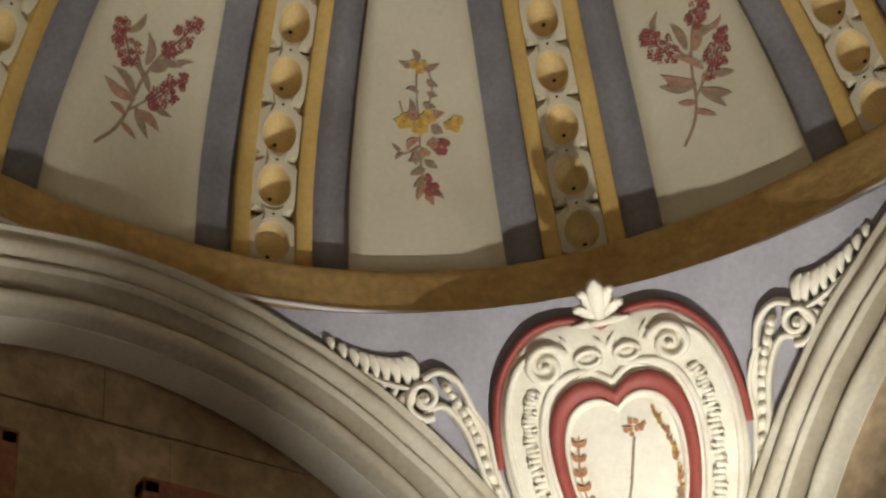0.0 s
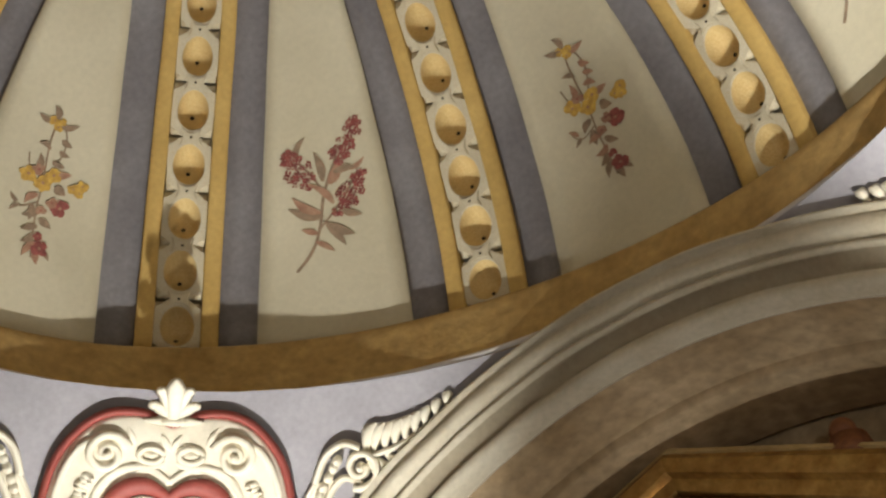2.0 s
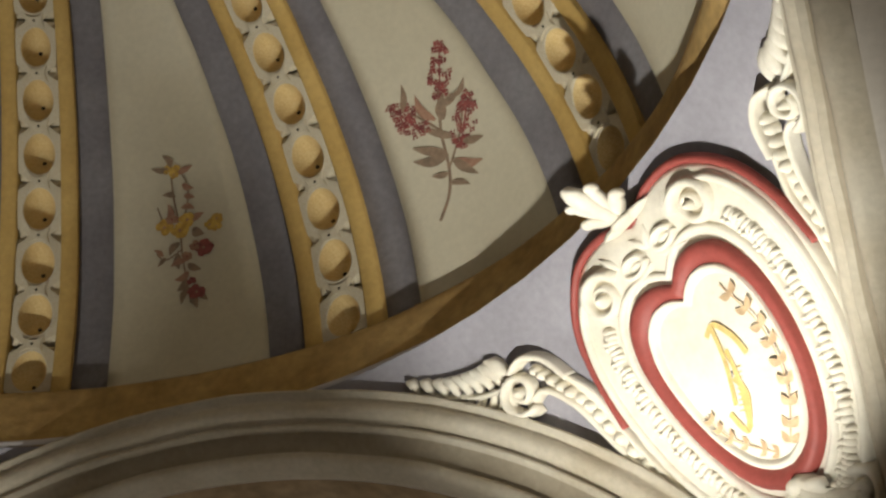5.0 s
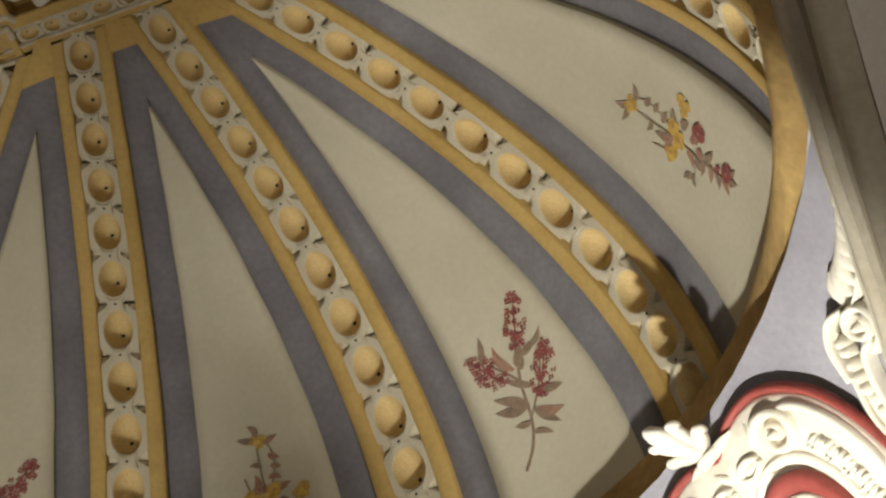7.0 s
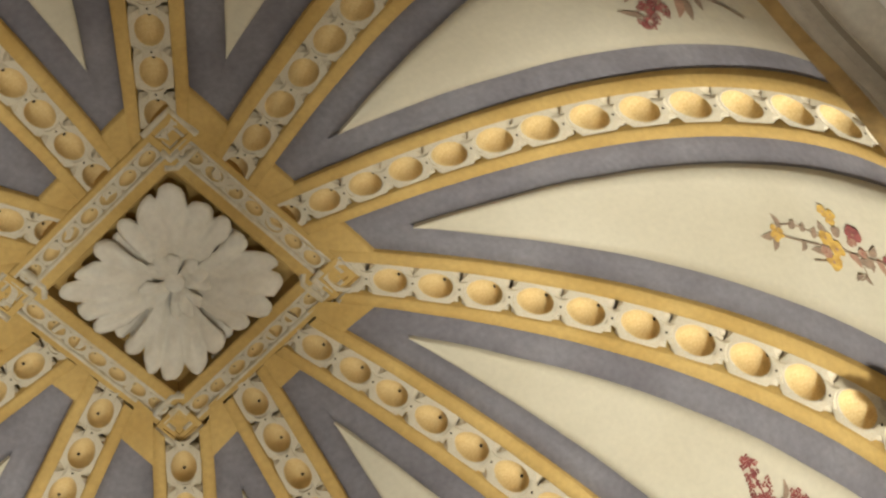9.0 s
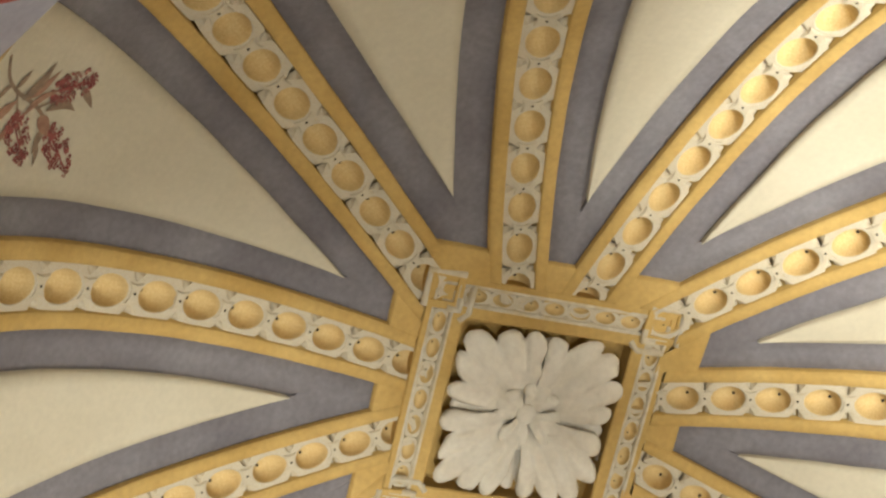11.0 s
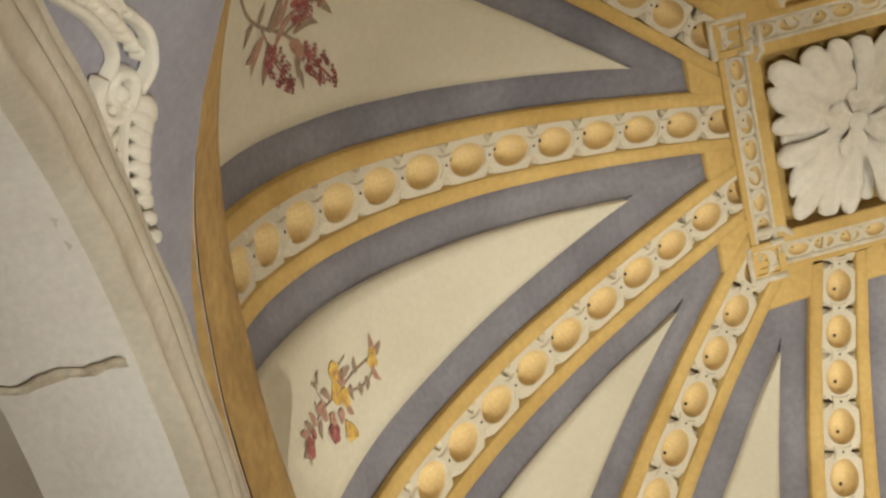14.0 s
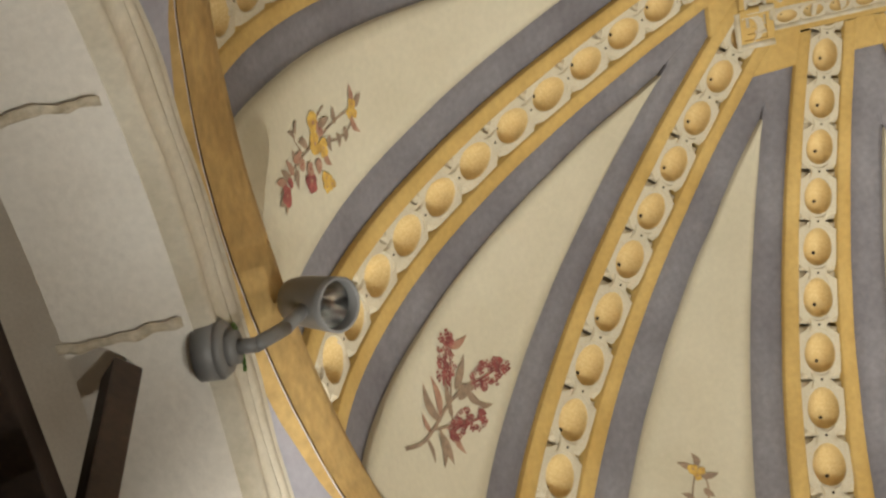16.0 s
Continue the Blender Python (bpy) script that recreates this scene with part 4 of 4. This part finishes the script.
prof = ((0.0, -0.085), (0.030, -0.083), (0.043, -0.070), (0.050, -0.04), (0.054, 0.04), (0.055, 0.062), (0.051, 0.064), (0.048, 0.060), (0.047, 0.035))
sheet(bm, [[head + q @ Vector((max(r, 0.001) * math.cos(t), max(r, 0.001) * math.sin(t), z)) for t in (2 * math.pi * i / 28 for i in range(28))] for r, z in prof], True)
shade = add_lamp("head", bm, GREY_METAL, "grey metal lamp head")
bm = bmesh.new()
sheet(bm, [[head + q @ Vector((r * (1 + 0.06 * (i % 2)) * math.cos(t), r * math.sin(t), z)) for i, t in ((i, 2 * math.pi * i / 16) for i in range(16))] for r, z in ((0.045, 0.036), (0.036, 0.008), (0.020, -0.012), (0.008, -0.018))], True)
add_lamp("reflector", bm, MIRROR, "facetted reflector", shade)
bm = bmesh.new()
bump(bm, lambda x, y, h: head + q @ Vector((x, y, 0.040 + h)), 0, 0, 0.046, 0.046, 0.004, seg=24)
add_lamp("lens", bm, GLASS, "clear glass lens", shade)
bm = bmesh.new()
loop = [base + Vector((0.0, 0.0, 0.06)) + Vector((0.045 * math.cos(t) - 0.04, 0.012, 0.045 * math.sin(t))) for t in (math.pi * (1.05 - 1.5 * i / 14) for i in range(15))]
for a, b in zip(loop, loop[1:]):
    rod(bm, a, b, 0.0035, seg=8)
add_lamp("wire", bm, GREEN, "green earth wire")
tagged(lamp, "grey metal spotlight on a bent arm, unlit", "spotlight")

# ---- beyond the south arch: timbers ----
def timber(a, b, w, h, label="dark oak timber beyond the white arch", name="beam"):
    a, b = Vector(a), Vector(b)
    bm = bmesh.new()
    q = (b - a).to_track_quat("Z", "Y").to_matrix().to_4x4()
    box(bm, Matrix.Translation((a + b) / 2) @ q, w, h, (b - a).length, 0.006)
    return tagged(obj(name, bm, WOOD, False), label, "beam", "timbers beyond the arch")


# ---- altar niche in the north arch ----
bm = bmesh.new()
sheet(bm, [[W(x, 2.20, z) for x in (-2.6, 0, 2.6)] for z in (-ZR, -2, 0.4)])
tagged(obj("niche_wall", bm, STONE, False), "brown stone wall at the back of the niche", "wall", kind="structure")
bm = bmesh.new()
sheet(bm, [[W(-1.86, y, z) for y in (-2.6, 0, 2.6)] for z in (-ZR, -2, 0.4)])
tagged(obj("blind_wall", bm, STONE, False), "brown stone wall filling the arch", "wall", kind="structure")

# altarpiece head: a broad gilded frame with a canted top
def frame_path(k):
    return [(-0.98 + k, -2.6), (-0.98 + k, -0.765 - 1.1 * k), (-0.19, -0.425 - 1.1 * k), (0.60 - k, -0.765 - 1.1 * k), (0.60 - k, -2.6)]
altar = new("altarpiece")
altar.location = W(0.22, 2.06, -ZR)
shift = Vector(altar.location)
def add_altar(name, prof, mat, label=""):
    bm = bmesh.new()
    sheet(bm, [[W(x, 2.16 - d, z) - shift for x, z in frame_path(k)] for k, d in prof])
    return part(name, bm, mat, altar, label, False)
add_altar("outer_frame", ((0.0, 0.0), (0.0, 0.16), (0.015, 0.17), (0.05, 0.16), (0.055, 0.13), (0.085, 0.12), (0.09, 0.09)), GILT)
add_altar("inner_frame", ((0.09, 0.09), (0.10, 0.11), (0.14, 0.10), (0.15, 0.07), (0.19, 0.06), (0.20, 0.08), (0.225, 0.07), (0.23, 0.03)), BROWN, "dark red-brown inner frame")
bm = bmesh.new()
bm.faces.new([bm.verts.new(W(x, 2.12, z) - shift) for x, z in frame_path(0.22)])
part("picture", bm, BROWN, altar, "dark painted panel", False)
bm = bmesh.new()
sheet(bm, [[W(x, 2.16 - d, z + e) - shift for x, z in ((-1.06, -0.800), (-0.19, -0.425), (0.68, -0.800))] for d, e in ((0.0, 0.035), (0.13, 0.035), (0.14, 0.02), (0.12, 0.0), (0.09, -0.01), (0.0, -0.02))])
part("cornice", bm, PALE, altar, "pale worn gable cornice", False)
bm = bmesh.new()
rod(bm, W(0.28, 2.08, -0.64) - shift, W(0.28, 2.08, -0.555) - shift, 0.075, 0.05, 16)
bmesh.ops.create_uvsphere(bm, u_segments=14, v_segments=10, radius=0.036, matrix=Matrix.Translation(W(0.27, 2.08, -0.525) - shift))
part("finial", bm, BROWN, altar, "dark turned finial")
for s in (-1, 1):
    bm = bmesh.new()
    box(bm, Matrix.Translation(W(-0.19 + s * 0.72, 2.10, -ZR + 1.0) - shift), 0.14, 0.12, 2.0, 0.01)
    part("pilaster", bm, BROWN, altar, "dark red-brown pilaster", False)
tagged(altar, "gilded altarpiece with a pale gable under the stone arch", "altarpiece")

# two framed pictures on the blind wall
for y0, z0 in ((0.42, -0.70), (-0.47, -0.66)):
    pic = new("picture_frame")
    pic.location = W(-1.83, y0, z0 - 0.75)
    o = Vector(pic.location)
    for name, dy, dz, sy, sz in (("rail", 0, 0.735, 0.56, 0.05), ("rail", 0, 0.0, 0.56, 0.05), ("stile", -0.255, 0.367, 0.05, 0.78), ("stile", 0.255, 0.367, 0.05, 0.78)):
        bm = bmesh.new()
        box(bm, Matrix.Translation((0.03, dy, dz)), 0.05, sy, sz, 0.008)
        part(name, bm, BROWN, pic, "", False)
    bm = bmesh.new()
    box(bm, Matrix.Translation((0.012, 0, 0.367)), 0.012, 0.48, 0.70)
    part("canvas", bm, WOOD, pic, "dark canvas", False)
    tagged(pic, "dark red wooden picture frame on the brown stone wall", "picture frame", "framed pictures on the wall")

# ---- timbers ----
timber((1.1, -2.075, ZR - 0.455), (-1.1, -2.075, ZR - 0.455), 0.10, 0.11)
timber((0.95, -2.26, ZR - 0.50), (-0.95, -2.20, ZR - 0.62), 0.09, 0.08)
timber((0.85, -2.36, ZR - 0.46), (-0.95, -2.36, ZR - 0.80), 0.08, 0.10)
timber((-0.12, -1.96, ZR - 1.30), (0.0, -1.852, ZR - 0.425), 0.055, 0.06, "dark oak post butting against the white soffit", "post")
# dark backing, added to stand for the gloom behind the timbers
bm = bmesh.new()
for i in range(13):
    box(bm, Matrix.Translation((-1.8 + 0.3 * i, -2.46, ZR - 1.0)), 0.29, 0.03, 2.4, 0.004)
tagged(obj("dark_backing", bm, WOOD, False), "dark backing added for the gloom beyond the white arch", "boarding", kind="structure")

# ---- ashlar on the blind wall ----
blind = bpy.data.objects["blind_wall"]
rng = random.Random(8)
z = -1.75
while z < -0.15:
    h = rng.uniform(0.24, 0.34)
    y = -1.75 + rng.uniform(0, 0.2)
    while y < 1.7:
        w = rng.uniform(0.32, 0.58)
        if (y + w / 2) ** 2 + (z + h / 2 - ZC) ** 2 < 1.6 ** 2:
            bm = bmesh.new()
            box(bm, Matrix.Translation(W(-1.858 + rng.uniform(-0.002, 0.002), y + w / 2, z + h / 2)), 0.03, w - 0.005, h - 0.005, 0.004)
            part("stone_block", bm, STONE, blind, "", False)
        y += w
    z += h

# ---- the room beyond: unseen lid and walls added to bounce light ----
bm = bmesh.new()
sheet(bm, [[Vector((x, y, 0)) for x in (-6, 6)] for y in (-6, 6)])
tagged(obj("floor", bm, FLOOR, False), "worn stone church floor", "floor", kind="structure")
bm = bmesh.new()
sheet(bm, [[Vector((x, y, 8)) for x in (-6, 6)] for y in (-6, 6)])
tagged(obj("ceiling", bm, PLASTER, False), "unseen flat plaster lid added to bounce light", "ceiling", kind="structure")
for i, (x0, y0, x1, y1) in enumerate(((-6, 6, 6, 6), (6, -6, 6, 6), (6, -6, -6, -6), (-6, 6, -6, -6))):
    bm = bmesh.new()
    sheet(bm, [[Vector((x0, y0, z)), Vector((x1, y1, z))] for z in (0, 8)])
    tagged(obj("bounce_wall_%d" % (i + 1), bm, PLASTER, False), "unseen plaster wall added to bounce light", "wall", kind="structure")
